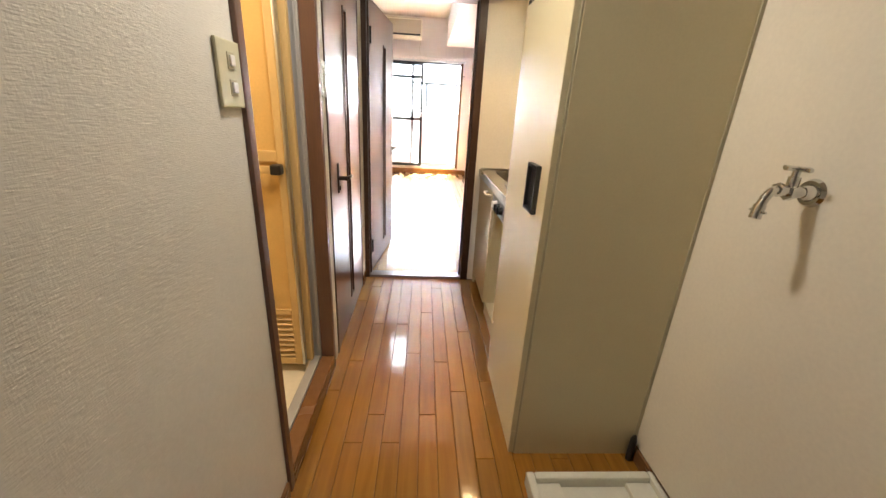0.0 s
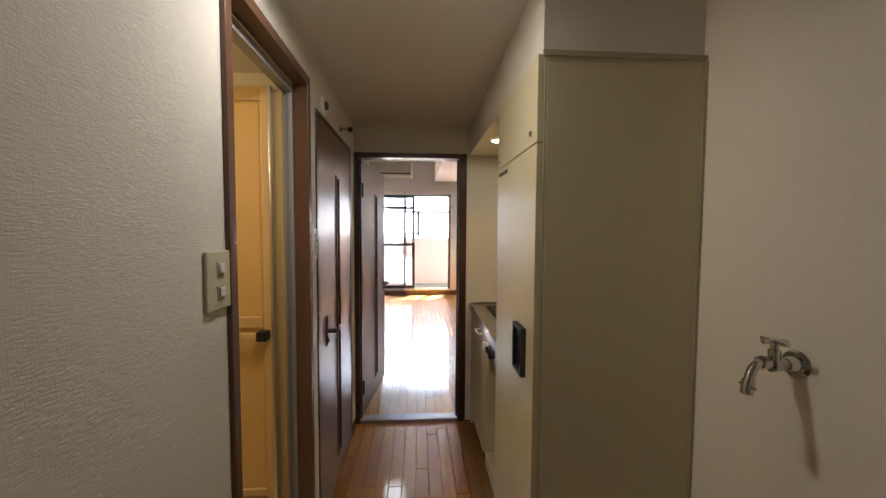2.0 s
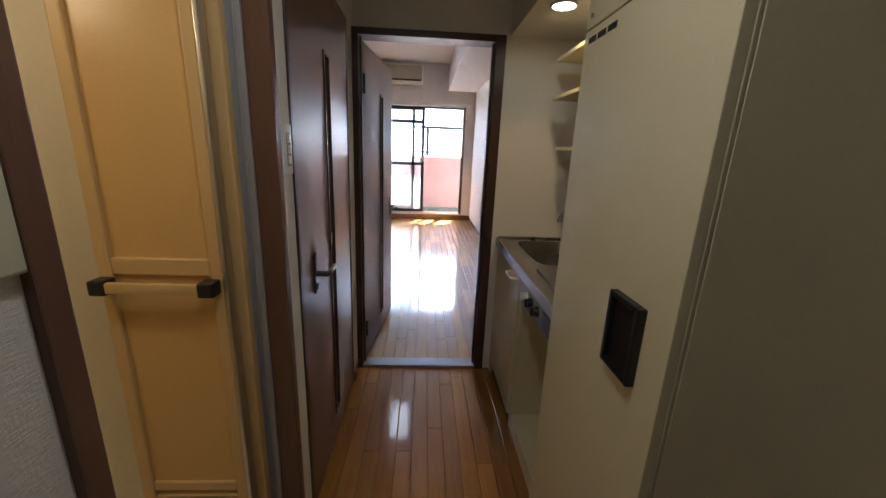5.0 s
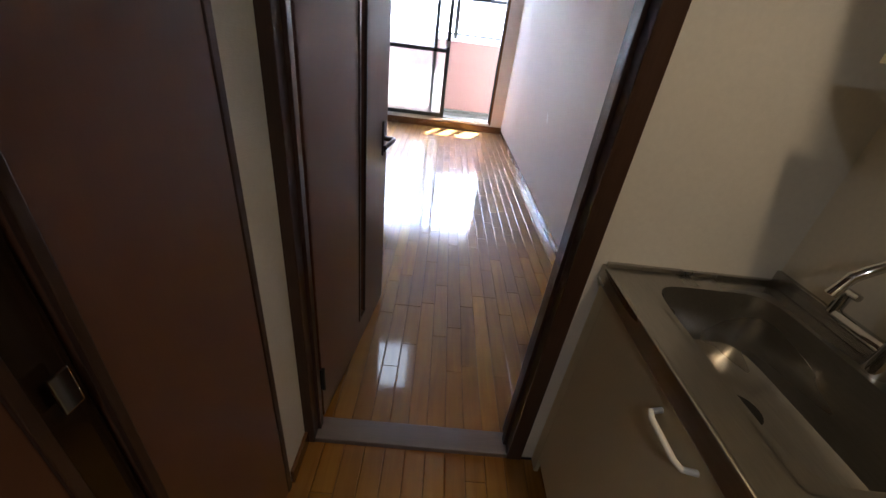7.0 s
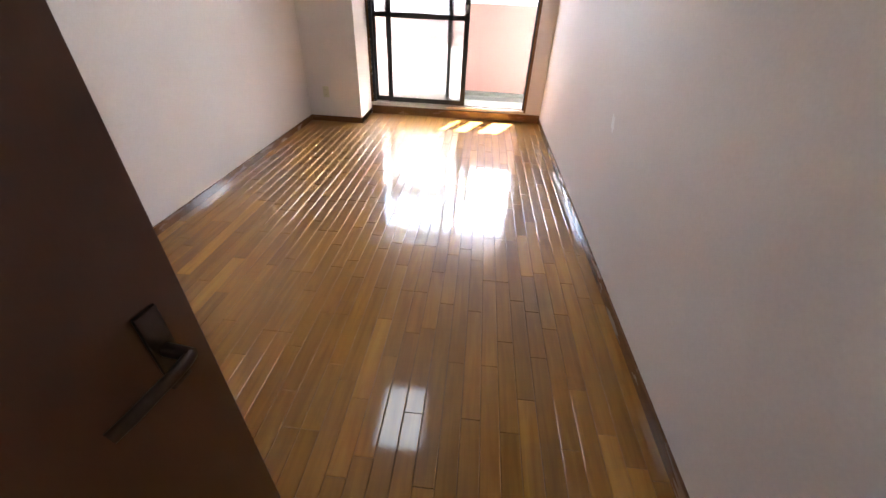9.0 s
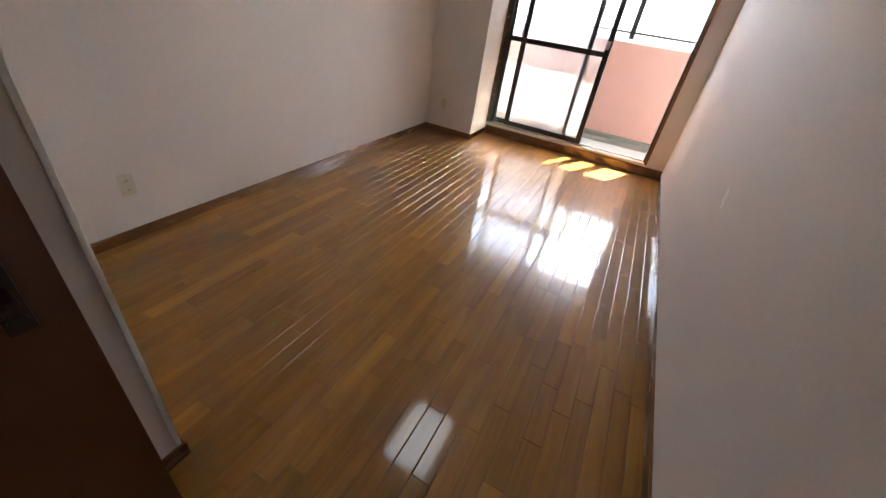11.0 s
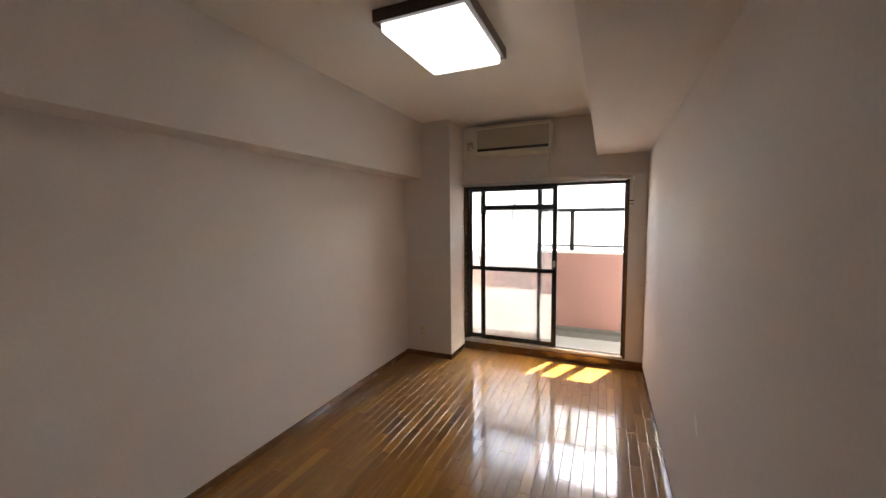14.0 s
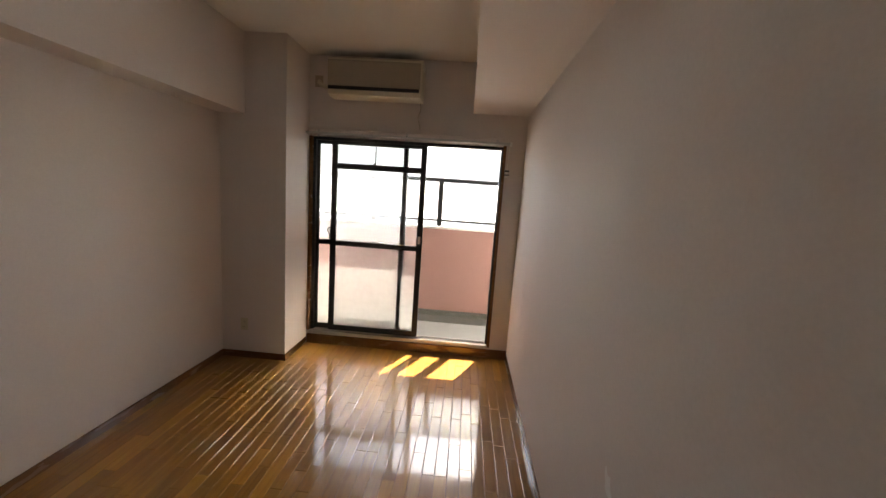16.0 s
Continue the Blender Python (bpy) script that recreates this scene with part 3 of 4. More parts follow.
for k in range(8):
    xe = AX - 0.65 + 0.18 * k
    part("element", rod(bmesh.new(), (xe, AY - 0.3, AZ + 0.365 + 0.013 * k), (xe, AY + 0.3, AZ + 0.365 + 0.013 * k), 0.01, 6), ALU_MATTE, ant, "", True)
bm = bmesh.new()
box(bm, -2500, 2500, -2500, 2500, -7.3, -7.0)
solid("ground", bm, ASPHALT, "grey street level far below the balcony", "ground", S)
bld = boxes((-2.75, 3.05, YB - 3, YW, -7.0, -0.2), (-6, -2.75, YB - 3, YW + 0.15, -7.0, 6), (3.05, 6, YB - 3, YW + 0.15, -7.0, 6), (-2.75, 3.05, YB - 3, YW + 0.15, 3.2, 6), (-2.75, 3.05, YB - 3, YB - 2.8, -0.2, 3.2))
solid("own_building", bld, FACADE, "pale body of the building round the flat", "building", S)

# ---- doors ----
fr = thing("door_frame_1", (0.33, 0.05, 0), "dark brown wooden frame of the room's doorway", "door frame", S)
for nm, d in (("jamb", (DX0 - 0.05, DX0, -0.014, 0.114, 0.0, 2.0)), ("jamb", (DX1, DX1 + 0.055, -0.014, 0.114, 0.0, 2.0)), ("head", (DX0, DX1, -0.014, 0.114, DH, 2.0))):
    part(nm, boxes(d, bevel=0.003), TRIM, fr)
part("stop", boxes((DX0, DX0 + 0.012, 0.03, 0.06, 0.02, DH), (DX1 - 0.012, DX1, 0.03, 0.06, 0.02, DH), bevel=0.002), TRIM, fr)
part("threshold", boxes((DX0, DX1, -0.008, 0.085, -0.012, 0.018), bevel=0.003), material("threshold_grey_brown", (0.20, 0.16, 0.14), 0.38, vary=0.15, grain=40, stretch=(0.5, 8, 8)), fr, "scuffed grey-brown threshold")


def lever(parent, m, mat, smooth=True):
    """Lever handle on a long rose: local x along the door, y out of it, z up."""
    bm = bmesh.new()
    box(bm, -0.018, 0.018, 0.0, 0.008, -0.075, 0.075, bevel=0.004)
    rod(bm, (0, 0.004, 0.0), (0, 0.05, 0.0), 0.011)
    tube(bm, arc((0, 0.048, 0), (0.02, 0.058, 0.004), (0.06, 0.052, 0.0)) + [Vector((0.10, 0.05, -0.002)), Vector((0.125, 0.044, -0.006))], 0.0095)
    rod(bm, (0, 0.006, -0.05), (0, 0.014, -0.05), 0.012)
    bmesh.ops.transform(bm, matrix=m, verts=bm.verts)
    return part("door_handle", bm, mat, parent, "dark bronze lever handle", smooth)


def panel_door(name, m, width, height, slit0, slit1, hx, label, mirrored=False):
    """Flush veneered leaf (x from the hinge, y thickness, z up) with a tall narrow smoked slit and a lever on both faces."""
    t = 0.035
    ob = thing(name, m.translation, label, "door", S)

    def put(nm, bm, mat, par=ob, lb="", sm=False):
        bmesh.ops.transform(bm, matrix=m, verts=bm.verts)
        return part(nm, bm, mat, par, lb, sm)
    za, zb = 0.15, height - 0.23
    leaf = put("leaf", boxes((0, slit0, 0, t, 0.006, height), (slit1, width, 0, t, 0.006, height), (slit0, slit1, 0, t, 0.006, za), (slit0, slit1, 0, t, zb, height)), LEAF)
    put("edge", boxes((-0.002, 0.0, 0.001, t - 0.001, 0.006, height), (width, width + 0.002, 0.001, t - 0.001, 0.006, height)), LEAF, leaf)
    put("slit_glass", boxes((slit0 + 0.004, slit1 - 0.004, t * 0.4, t * 0.6, za + 0.004, zb - 0.004)), SMOKE, leaf, "narrow dark smoked glass strip")
    b = 0.011
    for y0, y1 in ((-0.006, 0.004), (t - 0.004, t + 0.006)):
        put("slit_moulding", boxes((slit0 - b, slit0 + 0.004, y0, y1, za - b, zb + b), (slit1 - 0.004, slit1 + b, y0, y1, za - b, zb + b), (slit0 + 0.004, slit1 - 0.004, y0, y1, za - b, za + 0.004), (slit0 + 0.004, slit1 - 0.004, y0, y1, zb - 0.004, zb + b), bevel=0.002), TRIM, leaf)
    sgn = -1 if hx > width / 2 else 1
    lever(ob, m @ pose(hx, t, 0.93) @ Matrix.Diagonal((sgn, 1, 1, 1)), BRONZE)
    lever(ob, m @ pose(hx, 0, 0.93) @ Matrix.Diagonal((sgn, -1, 1, 1)), BRONZE)
    for z in (0.22, height - 0.22):
        bm = bmesh.new()
        box(bm, -0.012, 0.002, -0.008, 0.004, z - 0.05, z + 0.05, bevel=0.002)
        rod(bm, (-0.006, -0.008, z - 0.052), (-0.006, -0.008, z + 0.052), 0.007)
        put("hinge", bm, BLACK, ob, "black butt hinge")
    return ob


# the room's door, swung open into the room
ang = math.degrees(math.atan2(0.897 - 0.10, 0.066 - DX0 - 0.006))
panel_door("door_1", pose(DX0 + 0.008, 0.092, 0.014, 0, 0, ang), 0.80, 1.945, 0.42, 0.485, 0.735, "reddish-brown veneered door with a dark glass slit, swung open")
# lavatory door, closed, its hinges by the doorway
frame2 = thing("door_frame_2", (XL, -0.6, 0), "thin dark brown frame round the closed lavatory door", "door frame", S)
part("jamb", boxes((XL - 0.09, XL + 0.006, -1.03, -1.008, 0, 1.99), bevel=0.002), TRIM, frame2)
part("jamb", boxes((XL - 0.09, XL + 0.006, -0.192, -0.17, 0, 1.99), bevel=0.002), TRIM, frame2)
part("head", boxes((XL - 0.09, XL + 0.006, -1.008, -0.192, 1.968, 1.99), bevel=0.002), TRIM, frame2)
panel_door("door_2", pose(XL - 0.031, -0.196, 0.006, 0, 0, -90), 0.808, 1.958, 0.36, 0.43, 0.672, "closed reddish-brown veneered door with a dark glass slit")
part("lock_indicator", boxes((XL + 0.0005, XL + 0.005, -0.60, -0.576, 0.975, 1.03), bevel=0.002), CHROME, bpy.data.objects["door_2"], "small chrome lock indicator")
solid("wall_lavatory", boxes((XL - 0.30, XL - 0.11, -1.03, -0.17, 0, 2.1)), PLAIN, "plain wall behind the lavatory door", "wall", S)

# ---- bath door ----
JD = 0.050
fb = thing("door_frame_3", (XL, -1.5, 0), "brown wooden frame of the bathroom doorway", "door frame", S)
part("jamb", boxes((XL - JD, XL + 0.012, B0 - 0.035, B0, 0, BH + 0.035), bevel=0.003), FRAME_B, fb)
part("jamb", boxes((XL - JD, XL + 0.012, B1, B1 + 0.035, 0, BH + 0.035), bevel=0.003), FRAME_B, fb)
part("head", boxes((XL - JD, XL + 0.012, B0, B1, BH, BH + 0.035), bevel=0.003), FRAME_B, fb)
part("threshold", boxes((XL - JD, XL + 0.012, B0, B1, -0.012, 0.085), bevel=0.004), BASE, fb, "brown wooden step of the bathroom doorway")
bd = thing("door_3", (XL - 0.2, -1.3, 0.045), "amber resin folding bathroom door, folded open, with a grab bar", "door", S)
XA, XB2, XF = XL - JD - 0.001, XL - 0.092, XL - 0.108
tf = part("track_frame", boxes((XB2, XA, B1 - 0.006, B1 + 0.03, 0.045, BH), bevel=0.003), ALU_MATTE, bd, "grey aluminium frame post")
part("track_frame", boxes((XB2, XA, B0 - 0.03, B0 + 0.006, 0.045, BH), bevel=0.003), ALU_MATTE, bd, "grey aluminium frame post")
part("track_frame", boxes((XB2, XA, B0 + 0.006, B1 - 0.006, BH - 0.035, BH), bevel=0.003), ALU_MATTE, bd, "grey aluminium head track")
part("track_frame", boxes((XB2, XA, B0 + 0.006, B1 - 0.006, 0.02, 0.094), bevel=0.003), ALU_MATTE, bd, "grey aluminium floor track")
part("post_rib", boxes((XL - 0.070, XL - 0.063, B1 - 0.012, B1 - 0.006, 0.094, BH - 0.035), (XB2, XB2 + 0.008, B1 - 0.016, B1 - 0.006, 0.094, BH - 0.035), bevel=0.002), ALU_MATTE, tf)


def fold_panel(x0, x1, y0, y1, bar, label):
    """Half of the folding door: two stiles, three rails, two panels, a louvred foot."""
    ob = part("door_half", boxes((x0, x0 + 0.034, y0, y1, 0.10, BH - 0.045), (x1 - 0.034, x1, y0, y1, 0.10, BH - 0.045), bevel=0.006), BATHF, bd, label)
    a, b, ym = x0 + 0.034, x1 - 0.034, (y0 + y1) / 2
    for z0, z1 in ((BH - 0.10, BH - 0.045), (1.055, 1.10), (0.365, 0.395), (0.10, 0.135)):
        part("rail", boxes((a, b, y0 + 0.003, y1 - 0.003, z0, z1), bevel=0.004), BATHF, ob)
    part("panel", boxes((a, b, ym - 0.003, ym + 0.003, 1.10, BH - 0.10)), BATHP, ob, "translucent amber panel")
    part("panel", boxes((a, b, ym - 0.003, ym + 0.003, 0.395, 1.055)), BATHP, ob, "translucent amber panel")
    for k in range(8):
        bm = bmesh.new()
        box(bm, a, b, -0.011, 0.011, -0.002, 0.002, m=pose(0, ym, 0.150 + 0.028 * k, 40, 0, 0))
        part("slat", bm, BATHF, ob)
    if bar:
        gbar = part("grab_bar", boxes((a - 0.02, b - 0.0, y0 - 0.04, y0 - 0.024, 1.018, 1.046), bevel=0.005), BATHF, ob, "horizontal beige grab bar", True)
    return ob


half = fold_panel(XF - 0.315, XF - 0.005, -1.262, -1.232, True, "amber resin door half with a bar")
fold_panel(XF - 0.275, XF + 0.032, -1.226, -1.196, False, "amber resin door half, folded behind")
part("edge_trim", boxes((XF - 0.005, XF + 0.007, -1.266, -1.236, 0.10, BH - 0.045), bevel=0.003), ALU, half, "aluminium edge strip")
for xx in (XF - 0.312, XF - 0.052):
    part("end_bracket", boxes((xx, xx + 0.04, -1.306, -1.2615, 1.012, 1.052), bevel=0.007), BLACK, half, "black bar bracket")
bw = boxes((-1.70, -1.66, -2.3, -0.9, 0, 2.1), (-1.66, XL - 0.102, -2.34, -2.3, 0, 2.1), (-1.66, XL - 0.102, -1.11, -1.07, 0, 2.1), (-1.7, XL - 0.102, -2.34, -1.07, 2.1, 2.14), (-1.7, XL - 0.102, -2.34, -1.07, -0.01, 0.05))
solid("wall_bathroom", bw, BATHW, "cream resin bathroom walls behind the door", "wall", S)

# ---- switches and outlets ----


def switch_plate(m, rockers, mat, label, h=0.12, w=0.07):
    """Plate in the local x-z plane, its face towards -y."""
    ob = thing("light_switch", m.translation, label, "switch")
    bm = bmesh.new()
    box(bm, -w / 2, w / 2, -0.009, -0.0005, -h / 2, h / 2, bevel=0.004)
    bmesh.ops.transform(bm, matrix=m, verts=bm.verts)
    pl = part("plate", bm, mat, ob)
    for z in rockers:
        bm = bmesh.new()
        box(bm, -0.015, 0.015, -0.0105, -0.008, z - 0.017, z + 0.017, bevel=0.001)
        bmesh.ops.transform(bm, matrix=m, verts=bm.verts)
        rs = part("recess", bm, CREAM_EDGE, pl)
        bm = bmesh.new()
        box(bm, -0.009, 0.011, -0.015, -0.009, z - 0.010, z + 0.012, bevel=0.002, m=None)
        bmesh.ops.transform(bm, matrix=m, verts=bm.verts)
        part("rocker", bm, WHITE_PL, rs)
    return ob


W_HALL = lambda y, z: pose(XL, y, z, 0, 0, 90)
switch_plate(W_HALL(-1.879, 1.330), (0.027, -0.027), IVORY, "ivory two-gang light switch on the hall wall", 0.136, 0.108)
switch_plate(W_HALL(-1.075, 1.38), (0.03, 0.0, -0.03), WHITE_PL, "narrow white switch beside the lavatory door", 0.14, 0.062)


def wall_outlet(m, label):
    ob = thing("wall_outlet", m.translation, label, "outlet")
    bm = bmesh.new()
    box(bm, -0.035, 0.035, -0.008, -0.0005, -0.06, 0.06, bevel=0.004)
    bmesh.ops.transform(bm, matrix=m, verts=bm.verts)
    pl = part("plate", bm, IVORY, ob)
    for z in (0.026, -0.026):
        bm = bmesh.new()
        box(bm, -0.014, 0.014, -0.0105, -0.007, z - 0.018, z + 0.018, bevel=0.003)
        bmesh.ops.transform(bm, matrix=m, verts=bm.verts)
        so = part("socket", bm, IVORY, pl)
        for x in (-0.006, 0.006):
            bm = bmesh.new()
            box(bm, x - 0.0011, x + 0.0011, -0.0112, -0.0095, z - 0.006, z + 0.006)
            bmesh.ops.transform(bm, matrix=m, verts=bm.verts)
            part("slot", bm, GAP, so)
    return ob


wall_outlet(pose(XRL, 1.665, 0.318, 0, 0, 90), "ivory double outlet low on the room's wall")
wall_outlet(pose(-1.29, YP, 0.335, 0, 0, 0), "ivory double outlet low on the pillar")
stopk = thing("door_stop_hook", (XL, -0.5, 2.03), "black rubber-tipped door stop on a short stem", "door stop")
bm = rod(bmesh.new(), (XL + 0.0005, -0.5, 2.035), (XL + 0.012, -0.5, 2.035), 0.016)
part("flange", bm, CHROME, stopk, "", True)
part("stem", rod(bmesh.new(), (XL + 0.01, -0.5, 2.035), (XL + 0.055, -0.5, 2.033), 0.006), CHROME, stopk, "", True)
part("tip", rod(bmesh.new(), (XL + 0.052, -0.5, 2.033), (XL + 0.075, -0.5, 2.032), 0.014), BLACK, stopk, "black rubber tip", True)
vt = thing("round_vent", (XL, -0.88, 2.04), "small round white wall vent with a dark slot", "vent")
part("rim", rod(bmesh.new(), (XL + 0.0005, -0.88, 2.045), (XL + 0.014, -0.88, 2.045), 0.05, 32, 0.043), WHITE_PL, vt, "", True)
part("dial", rod(bmesh.new(), (XL + 0.012, -0.88, 2.045), (XL + 0.024, -0.88, 2.045), 0.022, 24, 0.018), BLACK, vt, "dark centre knob", True)

# ---- cupboard ----
CY0, CY1, CT = -1.675, -1.135, 1.966
cup = thing("cupboard", (1.0, -1.4, 0), "tall cream laminate cupboard with a black plate pull", "cupboard")
body = part("side_panel", boxes((XC + 0.02, XH - 0.004, CY0, CY0 + 0.018, 0.0, CT), bevel=0.001), CREAM, cup)
part("side_panel", boxes((XC + 0.02, XH - 0.004, CY1 - 0.018, CY1, 0.0, CT), bevel=0.001), CREAM, cup)
part("carcass", boxes((XH - 0.02, XH - 0.004, CY0 + 0.018, CY1 - 0.018, 0.0, CT),
            (XC + 0.02, XH - 0.02, CY0 + 0.018, CY1 - 0.018, CT - 0.018, CT), (XC + 0.02, XH - 0.02, CY0 + 0.018, CY1 - 0.018, 0.06, 0.078), (XC + 0.05, XC + 0.06, CY0 + 0.018, CY1 - 0.018, 0, 0.06)), CREAM, cup)
part("edge_strip", boxes((XC + 0.012, XC + 0.0195, CY0 + 0.001, CY0 + 0.017, 0.0, CT), (XC + 0.012, XC + 0.0195, CY1 - 0.017, CY1 - 0.001, 0.0, CT), bevel=0.002), CREAM_EDGE, body)
part("top_trim", boxes((XC + 0.004, XH - 0.004, CY0 - 0.006, CY0 + 0.002, CT - 0.012, CT + 0.005), bevel=0.002), CREAM_EDGE, body)
part("scribe_strip", boxes((XH - 0.012, XH - 0.0005, CY0 - 0.005, CY0 - 0.0002, 0.06, CT - 0.012), bevel=0.001), CREAM_EDGE, body)
part("toe_board", boxes((XC + 0.022, XC + 0.034, CY0 + 0.02, CY1 - 0.02, 0.002, 0.058)), CREAM_EDGE, body)
low = part("lower_door", boxes((XC - 0.008, XC + 0.012, CY0 + 0.003, CY1 - 0.003, 0.115, 1.705), bevel=0.002), CREAM, cup)
upp = part("upper_door", boxes((XC - 0.008, XC + 0.012, CY0 + 0.003, CY1 - 0.003, 1.710, CT - 0.004), bevel=0.002), CREAM, cup)
part("plinth_panel", boxes((XC - 0.006, XC + 0.012, CY0 + 0.003, CY1 - 0.003, 0.004, 0.110), bevel=0.002), CREAM, cup)
pl = part("pull", boxes((XC - 0.026, XC - 0.008, -1.60, -1.588, 0.972, 1.132), (XC - 0.026, XC - 0.008, -1.502, -1.490, 0.972, 1.132), (XC - 0.026, XC - 0.008, -1.588, -1.502, 0.972, 0.984), (XC - 0.026, XC - 0.008, -1.588, -1.502, 1.120, 1.132), bevel=0.003), BLACK, low, "black recessed plate pull")
part("pull_plate", boxes((XC - 0.014, XC - 0.009, -1.588, -1.502, 0.984, 1.120)), BLACK, low)
part("keyhole", rod(bmesh.new(), (XC - 0.013, CY0 + 0.055, 1.745), (XC - 0.006, CY0 + 0.055, 1.745), 0.009, 20), CHROME, upp, "small round lock", True)
part("keyhole", rod(bmesh.new(), (XC - 0.013, CY1 - 0.04, 1.735), (XC - 0.006, CY1 - 0.04, 1.735), 0.006, 16), CHROME, upp, "small round lock", True)
for k in range(3):
    y = CY1 - 0.03 - 0.052 * k
    part("vent_slot", boxes((XC - 0.0092, XC - 0.0076, y - 0.042, y, 1.672, 1.686)), GAP, low, "dark vent slot")
for z in (0.16, 0.30):
    part("screw_cap", rod(bmesh.new(), (XC - 0.0105, CY1 - 0.03, z), (XC - 0.007, CY1 - 0.03, z), 0.006, 12), WHITE_PL, low)

# ---- kitchen ----
KY0, KY1, KZ = CY1 + 0.004, -0.002, 0.895
XK = 0.79
top = thing("worktop", (1.04, -0.56, 0.86), "stainless steel worktop with an inset sink", "worktop")
SX0, SX1, SY0, SY1 = 0.875, 1.185, -0.56, -0.075
bm = bmesh.new()
grid = [[bm.verts.new((x, y, 0.865)) for y in (KY0, SY0, SY1, KY1)] for x in (XK, SX0, SX1, XH - 0.002)]
cells = [bm.faces.new((grid[i][j], grid[i + 1][j], grid[i + 1][j + 1], grid[i][j + 1])) for i in range(3) for j in range(3) if (i, j) != (1, 1)]
up = bmesh.ops.extrude_face_region(bm, geom=cells)["geom"]
bmesh.ops.translate(bm, vec=(0, 0, KZ - 0.865), verts=[g for g in up if isinstance(g, bmesh.types.BMVert)])
part("slab", bm, STEEL, top)
part("front_edge", boxes((XK - 0.012, XK - 0.0005, KY0, KY1, 0.848, KZ + 0.004), bevel=0.004), STEEL, top, "rolled steel front edge")
part("splash_edge", boxes((XK, XH - 0.014, KY1 - 0.012, KY1, KZ, KZ + 0.012), (XH - 0.014, XH - 0.002, KY0, KY1, KZ, KZ + 0.04), bevel=0.002), STEEL, top)
bm = bmesh.new()
n, rings = 40, []
for depth, inset in ((0.0015, -0.012), (0.0015, 0.0), (-0.03, 0.006), (-0.15, 0.015), (-0.165, 0.04), (-0.168, 0.12)):
    ring = []
    for k in range(n):
        a = 2 * math.pi * (k + 0.5) / n
        c, s = math.cos(a), math.sin(a)
        e = 0.06 if inset < 0 else 0.34
        px = (abs(c) ** e) * (1 if c >= 0 else -1) * ((SX1 - SX0) / 2 - inset)
        py = (abs(s) ** e) * (1 if s >= 0 else -1) * ((SY1 - SY0) / 2 - inset)
        ring.append(bm.verts.new(((SX0 + SX1) / 2 + px, (SY0 + SY1) / 2 + py, KZ + depth)))
    rings.append(ring)
for a, b in zip(rings, rings[1:]):
    for k in range(n):
        bm.faces.new((a[k], a[(k + 1) % n], b[(k + 1) % n], b[k]))
bm.faces.new(rings[-1])
bowl = part("sink_bowl", bm, STEEL, top, "rounded stainless sink bowl", True)
part("drain", rod(bmesh.new(), (1.04, -0.30, KZ - 0.167), (1.04, -0.30, KZ - 0.160), 0.045, 24), BLACK, bowl, "round black drain", True)
tapk = thing("kitchen_tap", (1.218, -0.32, KZ), "chrome kitchen tap with a curved swan-neck spout", "tap")
bm = rod(bmesh.new(), (1.218, -0.32, KZ), (1.218, -0.32, KZ + 0.09), 0.022, 20, 0.018)
rod(bm, (1.218, -0.44, KZ + 0.05), (1.218, -0.20, KZ + 0.05), 0.014)
part("tap_body", bm, CHROME, tapk, "", True)
for yy in (-0.45, -0.19):
    part("tap_handle", rod(rod(bmesh.new(), (1.218, yy, KZ + 0.05), (1.218, yy, KZ + 0.10), 0.012, 16), (1.218, yy - 0.025, KZ + 0.105), (1.218, yy + 0.025, KZ + 0.105), 0.008), CHROME, tapk, "", True)
part("spout", tube(bmesh.new(), arc((1.218, -0.32, KZ + 0.08), (1.218, -0.32, KZ + 0.30), (1.12, -0.31, KZ + 0.26)) + [Vector((1.055, -0.30, KZ + 0.20)), Vector((1.04, -0.30, KZ + 0.16))], 0.010), CHROME, tapk, "curved chrome spout", True)
stove = thing("electric_stove", (1.02, -0.86, KZ - 0.15), "built-in single-plate electric stove with a front control panel", "stove")
part("stove_plate", boxes((0.84, 1.24, -1.08, -0.64, KZ + 0.001, KZ + 0.012), bevel=0.004), STEEL, stove)
bm = bmesh.new()
for rr in (0.045, 0.07, 0.095):
    tube(bm, [Vector((1.04 + rr * math.cos(a), -0.86 + rr * math.sin(a), KZ + 0.02)) for a in [2 * math.pi * k / 36 for k in range(37)]], 0.008, 8)
part("coil", bm, BLACK, stove, "black spiral heating coil", True)
pan_front = part("control_panel", boxes((XK + 0.002, XK + 0.02, KY0, -0.565, 0.742, 0.846), bevel=0.002), material("panel_grey", (0.20, 0.20, 0.19), 0.35, metal=0.5, vary=0.08), stove, "grey control panel")
for y, col in ((-0.70, WHITE_PL), (-0.775, BLACK), (-0.86, BLACK)):
    kn = part("knob", rod(bmesh.new(), (XK + 0.003, y, 0.796), (XK - 0.018, y, 0.796), 0.022, 24, 0.018), col, pan_front, "", True)
    part("knob_grip", boxes((XK - 0.028, XK - 0.018, y - 0.005, y + 0.005, 0.778, 0.814), bevel=0.002), col, kn)
part("socket_box", boxes((XK - 0.003, XK + 0.002, -1.06, -0.93, 0.762, 0.828), bevel=0.001), BLACK, pan_front)
sc = thing("sink_cabinet", (1.04, -0.28, 0), "cream laminate sink cabinet with a small white handle", "cabinet")
part("body", boxes((XK + 0.02, XH - 0.004, -0.56, -0.542, 0.0, 0.848), (XK + 0.02, XH - 0.004, -0.02, -0.003, 0.0, 0.848), (XK + 0.02, XH - 0.004, -0.542, -0.02, 0.08, 0.098)), CREAM, sc)
